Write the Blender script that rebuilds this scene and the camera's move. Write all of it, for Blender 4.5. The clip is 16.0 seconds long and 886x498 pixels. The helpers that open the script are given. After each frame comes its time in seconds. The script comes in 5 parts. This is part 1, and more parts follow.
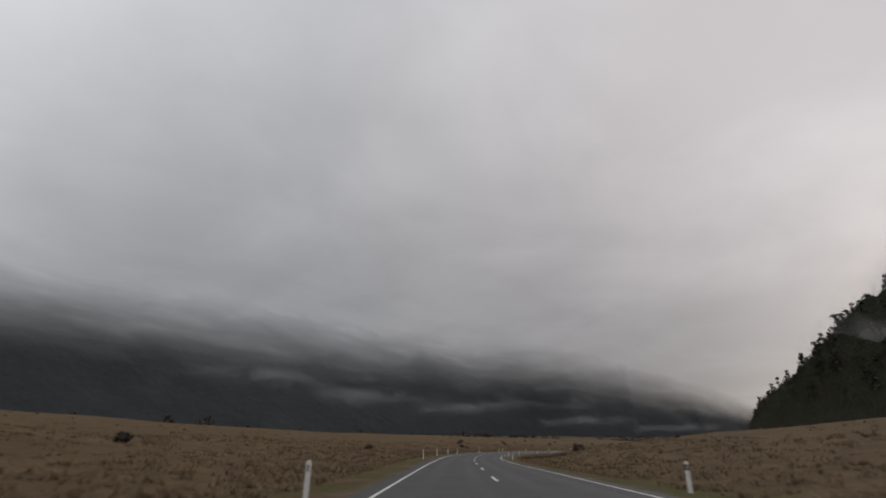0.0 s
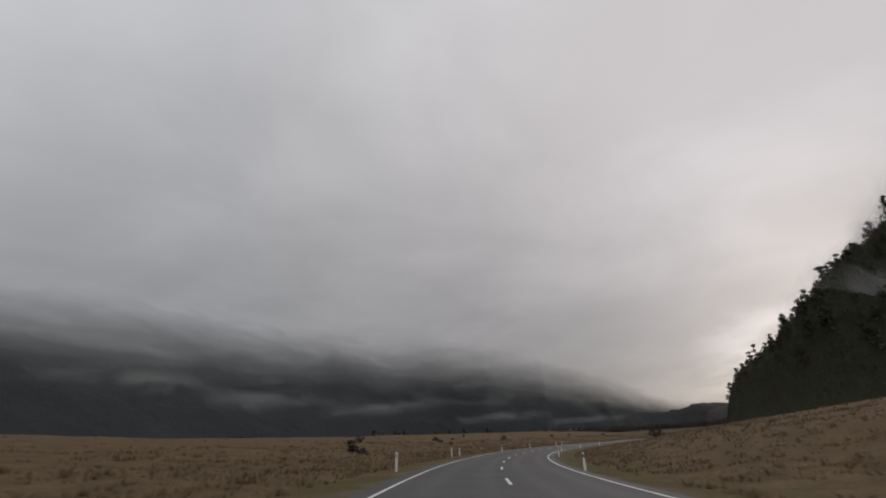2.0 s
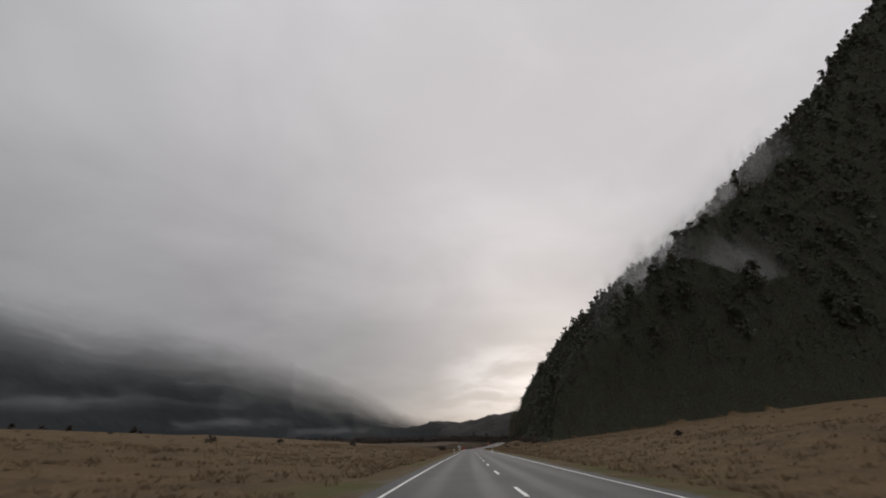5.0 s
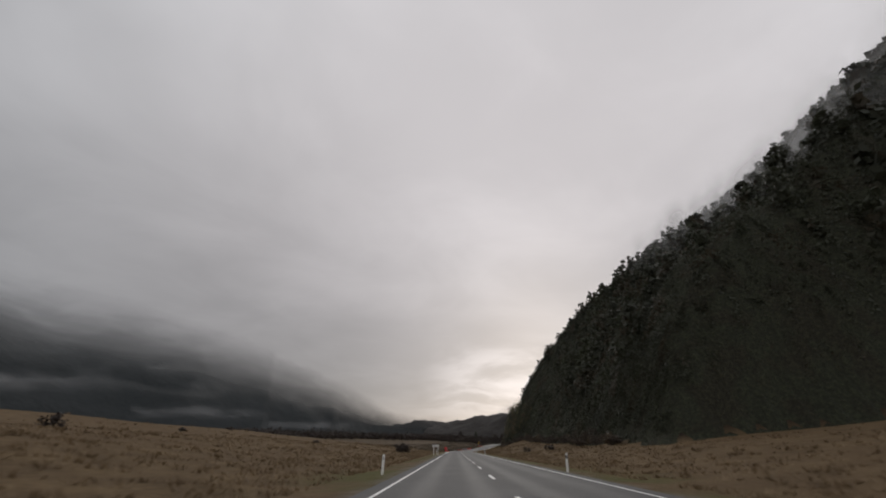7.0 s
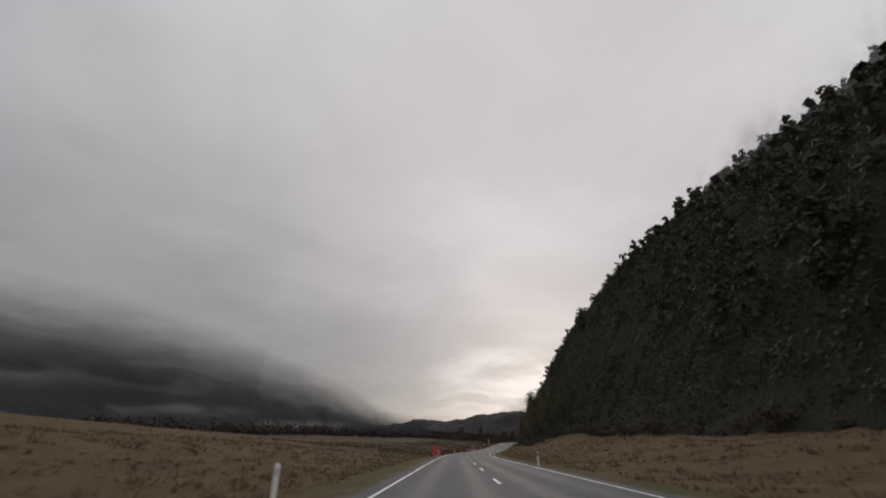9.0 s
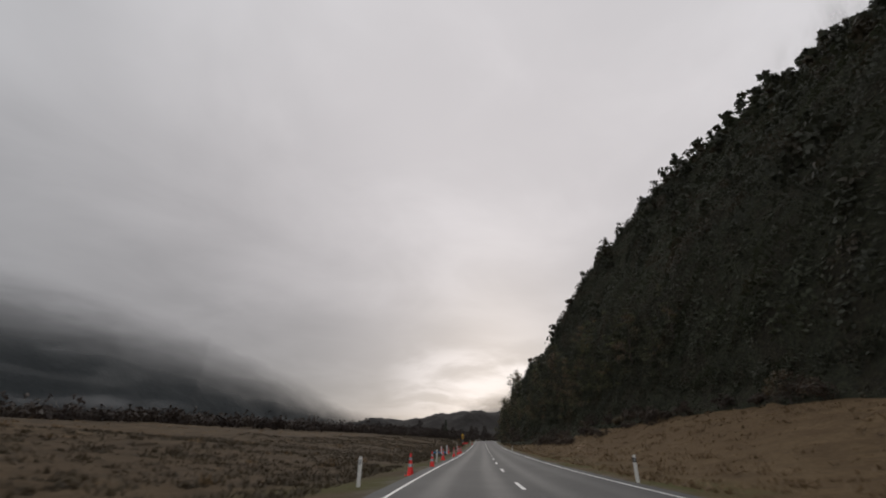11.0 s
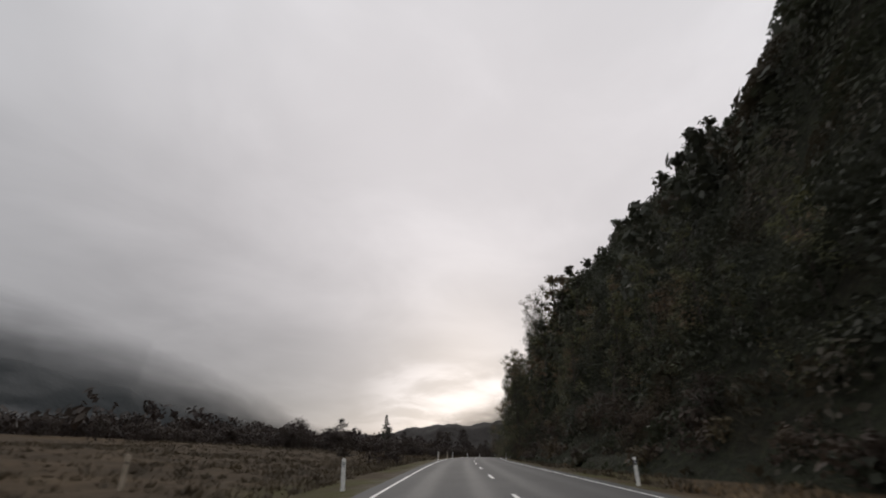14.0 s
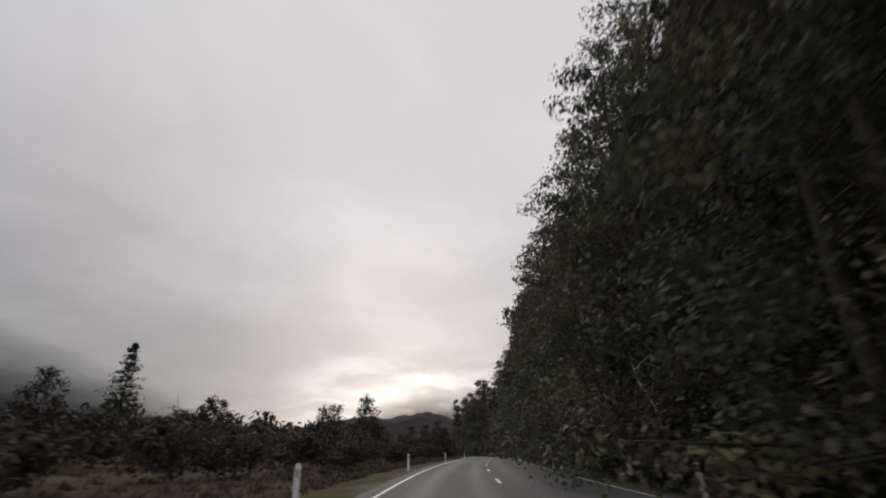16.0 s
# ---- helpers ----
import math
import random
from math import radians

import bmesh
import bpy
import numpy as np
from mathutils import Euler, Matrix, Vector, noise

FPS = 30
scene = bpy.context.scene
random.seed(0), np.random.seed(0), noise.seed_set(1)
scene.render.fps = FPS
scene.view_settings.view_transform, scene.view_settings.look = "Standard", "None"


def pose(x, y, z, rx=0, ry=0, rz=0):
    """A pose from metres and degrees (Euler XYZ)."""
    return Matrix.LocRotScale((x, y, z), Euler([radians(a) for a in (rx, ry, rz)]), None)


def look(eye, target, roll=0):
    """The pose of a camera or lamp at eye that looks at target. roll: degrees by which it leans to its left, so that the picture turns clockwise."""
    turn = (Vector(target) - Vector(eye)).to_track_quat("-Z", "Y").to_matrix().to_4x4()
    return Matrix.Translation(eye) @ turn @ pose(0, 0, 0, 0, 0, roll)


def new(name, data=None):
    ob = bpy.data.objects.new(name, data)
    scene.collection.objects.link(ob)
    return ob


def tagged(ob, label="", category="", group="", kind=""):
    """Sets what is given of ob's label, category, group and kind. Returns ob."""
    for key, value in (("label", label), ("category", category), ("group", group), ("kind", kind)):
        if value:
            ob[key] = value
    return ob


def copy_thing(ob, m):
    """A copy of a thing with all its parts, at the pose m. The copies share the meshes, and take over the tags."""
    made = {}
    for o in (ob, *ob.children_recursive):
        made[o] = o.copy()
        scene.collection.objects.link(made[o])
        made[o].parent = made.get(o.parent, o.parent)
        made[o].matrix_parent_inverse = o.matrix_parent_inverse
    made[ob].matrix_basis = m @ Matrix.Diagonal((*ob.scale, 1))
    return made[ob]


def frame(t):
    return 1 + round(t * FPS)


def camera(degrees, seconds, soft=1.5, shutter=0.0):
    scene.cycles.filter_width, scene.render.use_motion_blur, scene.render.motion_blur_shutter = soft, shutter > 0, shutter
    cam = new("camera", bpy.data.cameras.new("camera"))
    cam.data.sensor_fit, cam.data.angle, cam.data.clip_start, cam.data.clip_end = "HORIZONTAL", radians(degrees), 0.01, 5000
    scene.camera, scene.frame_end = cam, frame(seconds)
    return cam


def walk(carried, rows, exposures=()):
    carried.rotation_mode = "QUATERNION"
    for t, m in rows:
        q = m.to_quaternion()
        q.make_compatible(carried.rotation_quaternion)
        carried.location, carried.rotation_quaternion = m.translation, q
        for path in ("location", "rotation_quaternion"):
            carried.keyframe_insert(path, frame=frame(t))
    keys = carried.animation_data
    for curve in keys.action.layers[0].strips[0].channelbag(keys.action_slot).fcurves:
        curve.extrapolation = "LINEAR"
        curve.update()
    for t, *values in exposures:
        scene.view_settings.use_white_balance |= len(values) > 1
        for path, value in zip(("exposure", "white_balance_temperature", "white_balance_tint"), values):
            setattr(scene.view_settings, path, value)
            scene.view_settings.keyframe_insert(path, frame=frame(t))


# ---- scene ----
cam = camera(90.0, 16.0, soft=1.9, shutter=0.12)
PATH = [
    (0.00, pose(0.00, 0.00, 0.885, 114.20, 0.00, -0.00)),
    (0.20, pose(0.21, 7.80, 0.885, 114.20, 0.12, -0.05)),
    (0.40, pose(0.42, 15.59, 0.885, 114.20, 0.30, -0.15)),
    (0.60, pose(0.67, 23.39, 0.884, 114.20, 0.84, -0.53)),
    (0.80, pose(0.99, 31.18, 0.881, 114.20, 1.76, -1.15)),
    (1.00, pose(1.40, 38.97, 0.876, 114.20, 2.60, -2.00)),
    (1.20, pose(1.89, 46.75, 0.872, 114.20, 3.15, -3.05)),
    (1.40, pose(2.53, 54.52, 0.869, 114.20, 3.51, -4.34)),
    (1.60, pose(3.34, 62.27, 0.867, 114.20, 3.60, -5.96)),
    (1.80, pose(4.37, 69.99, 0.867, 114.20, 3.38, -7.91)),
    (2.00, pose(5.66, 77.67, 0.867, 114.20, 3.20, -10.00)),
    (2.20, pose(7.21, 85.31, 0.868, 114.20, 3.29, -12.15)),
    (2.40, pose(9.05, 92.87, 0.868, 114.20, 3.46, -14.38)),
    (2.60, pose(11.21, 100.36, 0.868, 114.20, 3.48, -16.62)),
    (2.80, pose(13.67, 107.74, 0.870, 114.20, 3.35, -18.86)),
    (3.00, pose(16.43, 115.03, 0.871, 114.20, 3.30, -21.10)),
    (3.20, pose(19.45, 122.21, 0.873, 114.20, 3.49, -23.29)),
    (3.40, pose(22.75, 129.27, 0.877, 114.20, 3.74, -25.48)),
    (3.60, pose(26.36, 136.18, 0.879, 114.20, 3.79, -27.76)),
    (3.80, pose(30.28, 142.92, 0.881, 114.20, 3.67, -30.16)),
    (4.00, pose(34.48, 149.49, 0.882, 114.20, 3.50, -32.40)),
    (4.20, pose(38.92, 155.89, 0.883, 114.20, 3.34, -34.37)),
    (4.40, pose(43.58, 162.15, 0.883, 114.20, 3.14, -36.15)),
    (4.60, pose(48.42, 168.27, 0.884, 114.20, 2.83, -37.73)),
    (4.80, pose(53.41, 174.26, 0.885, 114.20, 2.42, -39.10)),
    (5.00, pose(58.53, 180.15, 0.885, 114.20, 2.00, -40.20)),
    (5.20, pose(63.75, 185.94, 0.885, 114.20, 1.59, -40.98)),
    (5.40, pose(69.03, 191.68, 0.885, 114.20, 1.18, -41.50)),
    (5.60, pose(74.36, 197.38, 0.885, 114.20, 0.83, -41.84)),
    (5.80, pose(79.71, 203.05, 0.885, 114.20, 0.53, -41.96)),
    (6.00, pose(85.07, 208.72, 0.885, 114.20, 0.30, -42.00)),
    (6.20, pose(90.43, 214.39, 0.885, 114.20, 0.18, -42.02)),
    (6.40, pose(95.79, 220.05, 0.885, 114.20, 0.13, -42.00)),
    (6.60, pose(101.15, 225.72, 0.885, 114.20, 0.06, -42.00)),
    (6.80, pose(106.51, 231.39, 0.885, 114.20, -0.03, -42.00)),
    (7.00, pose(111.86, 237.06, 0.885, 114.20, -0.10, -42.00)),
    (7.20, pose(117.22, 242.72, 0.885, 114.20, -0.12, -42.00)),
    (7.40, pose(122.58, 248.39, 0.885, 114.20, -0.10, -42.00)),
    (7.60, pose(127.94, 254.06, 0.885, 114.20, -0.06, -42.00)),
    (7.80, pose(133.30, 259.72, 0.885, 114.20, -0.02, -42.00)),
    (8.00, pose(138.66, 265.39, 0.885, 114.20, 0.00, -42.00)),
    (8.20, pose(144.02, 271.06, 0.885, 114.20, 0.01, -42.00)),
    (8.40, pose(149.38, 276.73, 0.885, 114.20, 0.01, -41.99)),
    (8.60, pose(154.74, 282.40, 0.885, 114.20, 0.00, -41.99)),
    (8.80, pose(160.10, 288.06, 0.885, 114.20, 0.00, -41.99)),
    (9.00, pose(165.45, 293.73, 0.885, 114.20, 0.00, -42.00)),
    (9.20, pose(170.81, 299.40, 0.885, 114.20, 0.00, -41.98)),
    (9.40, pose(176.17, 305.07, 0.885, 114.20, 0.00, -41.91)),
    (9.60, pose(181.51, 310.75, 0.885, 114.20, 0.00, -41.88)),
    (9.80, pose(186.87, 316.43, 0.885, 114.20, 0.00, -41.95)),
    (10.00, pose(192.23, 322.08, 0.885, 114.20, 0.00, -42.20)),
    (10.20, pose(197.63, 327.72, 0.885, 114.20, 0.01, -42.56)),
    (10.40, pose(203.07, 333.30, 0.885, 114.20, 0.02, -43.09)),
    (10.60, pose(208.59, 338.82, 0.885, 114.20, -0.05, -44.06)),
    (10.80, pose(214.22, 344.21, 0.885, 114.20, -0.19, -45.51)),
    (11.00, pose(219.99, 349.46, 0.885, 114.20, -0.30, -47.00)),
    (11.20, pose(225.89, 354.56, 0.893, 114.31, -0.28, -48.48)),
    (11.40, pose(231.92, 359.52, 0.917, 114.43, -0.22, -49.84)),
    (11.60, pose(238.03, 364.36, 0.956, 114.54, -0.18, -50.55)),
    (11.80, pose(244.18, 369.16, 1.011, 114.66, -0.15, -50.62)),
    (12.00, pose(250.32, 373.97, 1.082, 114.77, -0.20, -50.50)),
    (12.20, pose(256.45, 378.80, 1.168, 114.89, -0.46, -50.30)),
    (12.40, pose(262.56, 383.64, 1.270, 115.00, -0.75, -50.05)),
    (12.60, pose(268.66, 388.50, 1.387, 115.12, -0.74, -50.04)),
    (12.80, pose(274.77, 393.35, 1.520, 115.23, -0.41, -50.29)),
    (13.00, pose(280.90, 398.18, 1.669, 115.35, -0.10, -50.50)),
    (13.20, pose(287.04, 402.99, 1.833, 115.46, 0.06, -50.56)),
    (13.40, pose(293.18, 407.79, 2.013, 115.58, 0.16, -50.54)),
    (13.60, pose(299.32, 412.61, 2.208, 115.69, 0.23, -50.42)),
    (13.80, pose(305.44, 417.44, 2.419, 115.80, 0.28, -50.17)),
    (14.00, pose(311.54, 422.30, 2.646, 115.92, 0.30, -50.00)),
    (14.20, pose(317.64, 427.17, 2.877, 115.87, 0.30, -49.98)),
    (14.40, pose(323.73, 432.03, 3.101, 115.83, 0.29, -50.08)),
    (14.60, pose(329.85, 436.87, 3.318, 115.76, 0.32, -50.36)),
    (14.80, pose(336.00, 441.68, 3.524, 115.67, 0.39, -50.78)),
    (15.00, pose(342.19, 446.42, 3.717, 115.58, 0.50, -51.50)),
    (15.20, pose(348.46, 451.06, 3.897, 115.47, 0.68, -52.65)),
    (15.40, pose(354.82, 455.57, 4.063, 115.37, 0.90, -54.10)),
    (15.60, pose(361.28, 459.94, 4.215, 115.27, 1.10, -55.76)),
    (15.80, pose(367.84, 464.16, 4.352, 115.16, 1.30, -57.66)),
    (16.00, pose(374.51, 468.21, 4.476, 115.06, 1.50, -59.60)),
]
EXPOSURES = [(0.0, 0.0), (9.5, 0.0), (12.5, 0.16), (14.0, 0.22), (16.0, 0.2)]
SKY_LOW, SKY_HIGH, SKY_LEFT, SKY_STRENGTH = 0.39, 0.70, 0.61, 1.0
SLOPE_LEFT, SLOPE_RIGHT, SLOPE_FAR = 0.095, 0.10, 0.03
HILL_P = [0, 4, 9, 16, 28, 50, 90, 150, 250, 320]
HILL_S = [330, 380, 430, 480, 530, 550, 563, 578, 615, 640, 720]
HILL_Z = [[0, 0, 0, 0, 0, 0, 0, 0, 0, 0, 0], [7.9, 6.1, 5.0, 4.2, 4, 3, 3, 4, 5, 9, 6], [14.1, 12.5, 11.5, 10.8, 9.5, 8, 8, 9, 12, 20, 12], [19.9, 19, 18, 18.5, 15.5, 19, 25, 13, 16, 25, 22],
          [27, 28, 31, 36, 33, 39, 45, 24, 28, 36, 36], [46, 44, 46, 57, 59, 63, 67, 46, 50, 55, 58], [83, 70, 71, 81, 88, 90, 91, 80, 80, 83, 90], [136, 118, 115, 117, 123, 126, 126, 125, 126, 128, 133],
          [245, 236, 228, 212, 201, 200, 200, 203, 202, 200, 208], [325, 325, 319, 300, 268, 258, 258, 258, 258, 260, 262]]
HILL_END = 2.9

walk(cam, PATH, EXPOSURES)

# ---- world: overcast sky over a Nishita base, glow low in the gap ahead ----
SUN_BEARING, SUN_ELEVATION = 54.0, 13.0          # degrees clockwise from +y, degrees up
world = bpy.data.worlds.new("overcast_sky")
scene.world = world
world.use_nodes = True
wt = world.node_tree
wt.nodes.clear()


def node(tree, kind, **values):
    n = tree.nodes.new(kind)
    for key, value in values.items():
        if key.startswith("i_"):
            n.inputs[key[2:].replace("_", " ")].default_value = value
        else:
            setattr(n, key, value)
    return n


def math_node(tree, op, a, b=None, c=None, clamp=False):
    n = tree.nodes.new("ShaderNodeMath")
    n.operation, n.use_clamp = op, clamp
    for i, v in enumerate((a, b, c)):
        if v is None:
            continue
        if isinstance(v, (int, float)):
            n.inputs[i].default_value = v
        else:
            tree.links.new(v, n.inputs[i])
    return n.outputs[0]


def smooth(tree, v, lo, hi, to_lo=0.0, to_hi=1.0):
    n = tree.nodes.new("ShaderNodeMapRange")
    n.interpolation_type = "SMOOTHSTEP"
    tree.links.new(v, n.inputs["Value"])
    for key, val in (("From Min", lo), ("From Max", hi), ("To Min", to_lo), ("To Max", to_hi)):
        n.inputs[key].default_value = val
    return n.outputs["Result"]


def noise_of(tree, vec, scale, detail=4.0, rough=0.55, distort=0.0):
    n = node(tree, "ShaderNodeTexNoise", i_Scale=scale, i_Detail=detail, i_Roughness=rough, i_Distortion=distort)
    if vec is not None:
        tree.links.new(vec, n.inputs["Vector"])
    return n.outputs["Fac"]


def mix_rgb(tree, fac, a, b, blend="MIX"):
    n = tree.nodes.new("ShaderNodeMix")
    n.data_type, n.blend_type = "RGBA", blend
    for key, v in ((0, fac), (6, a), (7, b)):
        if isinstance(v, (int, float)):
            n.inputs[key].default_value = v
        elif isinstance(v, tuple):
            n.inputs[key].default_value = (*v, 1)
        else:
            tree.links.new(v, n.inputs[key])
    return n.outputs[2]


def bearing(deg, el=0.0):
    a, e = radians(deg), radians(el)
    return (math.sin(a) * math.cos(e), math.cos(a) * math.cos(e), math.sin(e))


def world_dot(vec, to):
    n = wt.nodes.new("ShaderNodeVectorMath")
    n.operation = "DOT_PRODUCT"
    wt.links.new(vec, n.inputs[0])
    n.inputs[1].default_value = to
    return n.outputs["Value"]


co = wt.nodes.new("ShaderNodeTexCoord").outputs["Generated"]
sep = wt.nodes.new("ShaderNodeSeparateXYZ")
wt.links.new(co, sep.inputs[0])
up = math_node(wt, "MAXIMUM", sep.outputs[2], 0.0)
drop = math_node(wt, "ADD", up, 0.16)
flat = wt.nodes.new("ShaderNodeCombineXYZ")
wt.links.new(math_node(wt, "DIVIDE", sep.outputs[0], drop), flat.inputs[0])
wt.links.new(math_node(wt, "DIVIDE", sep.outputs[1], drop), flat.inputs[1])
big = noise_of(wt, flat.outputs[0], 0.55, 3.0, 0.5, 0.6)
fine = noise_of(wt, flat.outputs[0], 1.7, 5.0, 0.55, 0.4)
tex = math_node(wt, "ADD", math_node(wt, "MULTIPLY", big, 0.62), math_node(wt, "MULTIPLY", fine, 0.38))
puff = smooth(wt, tex, 0.36, 0.66, 0.86, 1.10)
level = smooth(wt, up, 0.0, 0.62, SKY_LOW, SKY_HIGH)
side = smooth(wt, world_dot(co, bearing(-10, 4)), 0.5, 1.0, 1.0, SKY_LEFT)   # thicker, darker cloud over the range
lit = smooth(wt, world_dot(co, bearing(SUN_BEARING, 9)), 0.90, 1.0, 0.0, 0.06)
patch = math_node(wt, "MULTIPLY", smooth(wt, world_dot(co, bearing(SUN_BEARING, 6)), 0.962, 1.0, 0.0, 0.34),
                  math_node(wt, "MULTIPLY", smooth(wt, up, 0.03, 0.10), smooth(wt, up, 0.14, 0.24, 1.0, 0.0)))
value = math_node(wt, "MULTIPLY", math_node(wt, "MULTIPLY", level, puff), side)
value = math_node(wt, "ADD", value, math_node(wt, "ADD", lit, math_node(wt, "MULTIPLY", patch, smooth(wt, fine, 0.36, 0.6, 0.25, 1.0))))
warm = smooth(wt, world_dot(co, bearing(SUN_BEARING, 12)), 0.3, 1.0)
tint = mix_rgb(wt, warm, (0.990, 0.990, 1.025), (1.040, 0.983, 0.995))
cloud = wt.nodes.new("ShaderNodeVectorMath")
cloud.operation = "SCALE"
wt.links.new(tint, cloud.inputs[0])
wt.links.new(value, cloud.inputs["Scale"])
sky = node(wt, "ShaderNodeTexSky", sky_type="NISHITA", sun_disc=False, sun_elevation=radians(SUN_ELEVATION),
           sun_rotation=radians(SUN_BEARING))
blue = wt.nodes.new("ShaderNodeVectorMath")
blue.operation = "SCALE"
wt.links.new(sky.outputs[0], blue.inputs[0])
blue.inputs["Scale"].default_value = 0.08
over = mix_rgb(wt, 0.94, blue.outputs[0], cloud.outputs[0])
bg = wt.nodes.new("ShaderNodeBackground")
wt.links.new(over, bg.inputs[0])
bg.inputs[1].default_value = SKY_STRENGTH
wt.links.new(bg.outputs[0], wt.nodes.new("ShaderNodeOutputWorld").inputs[0])

sun = new("sun", bpy.data.lights.new("sun", "SUN"))
sun.data.energy, sun.data.angle, sun.data.color = 0.5, radians(40), (1.0, 0.94, 0.86)
sun.matrix_world = look(Vector(bearing(SUN_BEARING, 24)) * 600, (0, 0, 0))


# ---- materials ----
def material(name):
    m = bpy.data.materials.new(name)
    m.use_nodes = True
    t = m.node_tree
    p = t.nodes["Principled BSDF"]
    return m, t, p


def coords(t, which="Object"):
    return t.nodes.new("ShaderNodeTexCoord").outputs[which]


def bump(t, p, height, strength, distance):
    b = node(t, "ShaderNodeBump", i_Strength=strength, i_Distance=distance)
    t.links.new(height, b.inputs["Height"])
    t.links.new(b.outputs[0], p.inputs["Normal"])


def worn(name, colour, dark, scale=4.0, rough=0.6, metal=0.0, relief=0.2, amount=0.5):
    """A plain surface with dirt at two scales."""
    m, t, p = material(name)
    c = coords(t)
    n1, n2 = noise_of(t, c, scale), noise_of(t, c, scale * 9)
    f = math_node(t, "ADD", smooth(t, n1, 0.45, 0.75, 0, amount), smooth(t, n2, 0.5, 0.8, 0, amount * 0.6), clamp=True)
    t.links.new(mix_rgb(t, f, colour, dark), p.inputs["Base Color"])
    t.links.new(smooth(t, n2, 0.3, 0.7, rough - 0.1, min(1.0, rough + 0.12)), p.inputs["Roughness"])
    p.inputs["Metallic"].default_value = metal
    bump(t, p, n2, relief, 0.004)
    return m


def leafy(name, dark, mid, light, scale=0.35, rough=0.6, through_light=0.25, grain=0.55, rust=None, patches=0.45, rust_scale=0.16):
    """Foliage: hue by the island, by the thing and by slow patches; part of the light passes through."""
    m, t, p = material(name)
    g = t.nodes.new("ShaderNodeNewGeometry")
    o = t.nodes.new("ShaderNodeObjectInfo")
    patchy = noise_of(t, g.outputs["Position"], scale, 3.0)
    f = math_node(t, "ADD", math_node(t, "MULTIPLY", g.outputs["Random Per Island"], grain),
                  math_node(t, "MULTIPLY", o.outputs["Random"], 0.25))
    f = math_node(t, "ADD", f, smooth(t, patchy, 0.35, 0.7, -0.2, patches), clamp=True)
    ramp = t.nodes.new("ShaderNodeValToRGB")
    ramp.color_ramp.elements[0].color, ramp.color_ramp.elements[1].color = (*dark, 1), (*light, 1)
    ramp.color_ramp.elements.new(0.5).color = (*mid, 1)
    t.links.new(f, ramp.inputs[0])
    colour = ramp.outputs[0]
    if rust:                                       # whole plants of another kind among the rest
        other = smooth(t, noise_of(t, g.outputs["Position"], rust_scale, 2.0, 0.4), 0.54, 0.64, 0.0, 0.85)
        colour = mix_rgb(t, other, colour, rust)
    t.links.new(colour, p.inputs["Base Color"])
    p.inputs["Roughness"].default_value = rough
    p.inputs["Specular IOR Level"].default_value = 0.25
    tr = t.nodes.new("ShaderNodeBsdfTranslucent")
    t.links.new(colour, tr.inputs[0])
    mx = t.nodes.new("ShaderNodeMixShader")
    mx.inputs[0].default_value = through_light
    t.links.new(p.outputs[0], mx.inputs[1])
    t.links.new(tr.outputs[0], mx.inputs[2])
    t.links.new(mx.outputs[0], t.nodes["Material Output"].inputs[0])
    return m


BEECH = leafy("beech_leaves", (0.046, 0.049, 0.034), (0.056, 0.062, 0.038), (0.092, 0.107, 0.048), 0.05, grain=0.05, rust=(0.066, 0.054, 0.036))
EDGE = leafy("roadside_beech_leaves", (0.060, 0.062, 0.044), (0.105, 0.108, 0.062), (0.22, 0.22, 0.095), 0.30, grain=0.06, rust=(0.150, 0.100, 0.072), patches=0.85, rust_scale=0.30)
UNDER = leafy("undergrowth_leaves", (0.054, 0.041, 0.033), (0.088, 0.066, 0.049), (0.14, 0.115, 0.062), 0.35, grain=0.12, patches=0.6)
SCRUB = leafy("scrub_leaves", (0.040, 0.030, 0.026), (0.056, 0.043, 0.035), (0.076, 0.060, 0.044), 0.15, grain=0.18)
CONIFER = leafy("conifer_needles", (0.020, 0.026, 0.018), (0.036, 0.045, 0.028), (0.07, 0.08, 0.045), 0.6)
STRAW = leafy("dry_grass_blades", (0.135, 0.093, 0.052), (0.20, 0.141, 0.081), (0.28, 0.205, 0.122), 0.5, 0.7, 0.3, 0.4)
# rough grass; its dark tone also carries the shade of hill and wood
DULL = leafy("dull_rough_grass", (0.058, 0.045, 0.030), (0.084, 0.066, 0.043), (0.118, 0.094, 0.060), 0.5, 0.7, 0.3, 0.4)
RUSTY = leafy("rusty_tussock", (0.13, 0.088, 0.049), (0.19, 0.13, 0.072), (0.25, 0.18, 0.105), 0.5, 0.7, 0.3, 0.4)
BARK = worn("grey_bark", (0.075, 0.062, 0.05), (0.03, 0.025, 0.02), 3.0, 0.9, 0, 0.8)
PALE_BARK = worn("pale_dead_wood", (0.36, 0.33, 0.29), (0.16, 0.14, 0.12), 5.0, 0.85, 0, 0.6)
WHITE = worn("white_post_plastic", (0.80, 0.79, 0.76), (0.42, 0.40, 0.35), 9.0, 0.45, 0, 0.1, 0.45)
BLACK = worn("black_band", (0.02, 0.02, 0.022), (0.05, 0.05, 0.05), 12.0, 0.4)
REFLECT = worn("silver_reflector", (0.62, 0.63, 0.65), (0.4, 0.4, 0.42), 20.0, 0.2, 0.6)
LINE = worn("road_paint", (0.74, 0.74, 0.72), (0.28, 0.28, 0.28), 3.0, 0.55, 0, 0.3, 0.55)
ORANGE = worn("fluorescent_orange_plastic", (0.95, 0.042, 0.036), (0.6, 0.04, 0.035), 7.0, 0.42, 0, 0.1, 0.35)
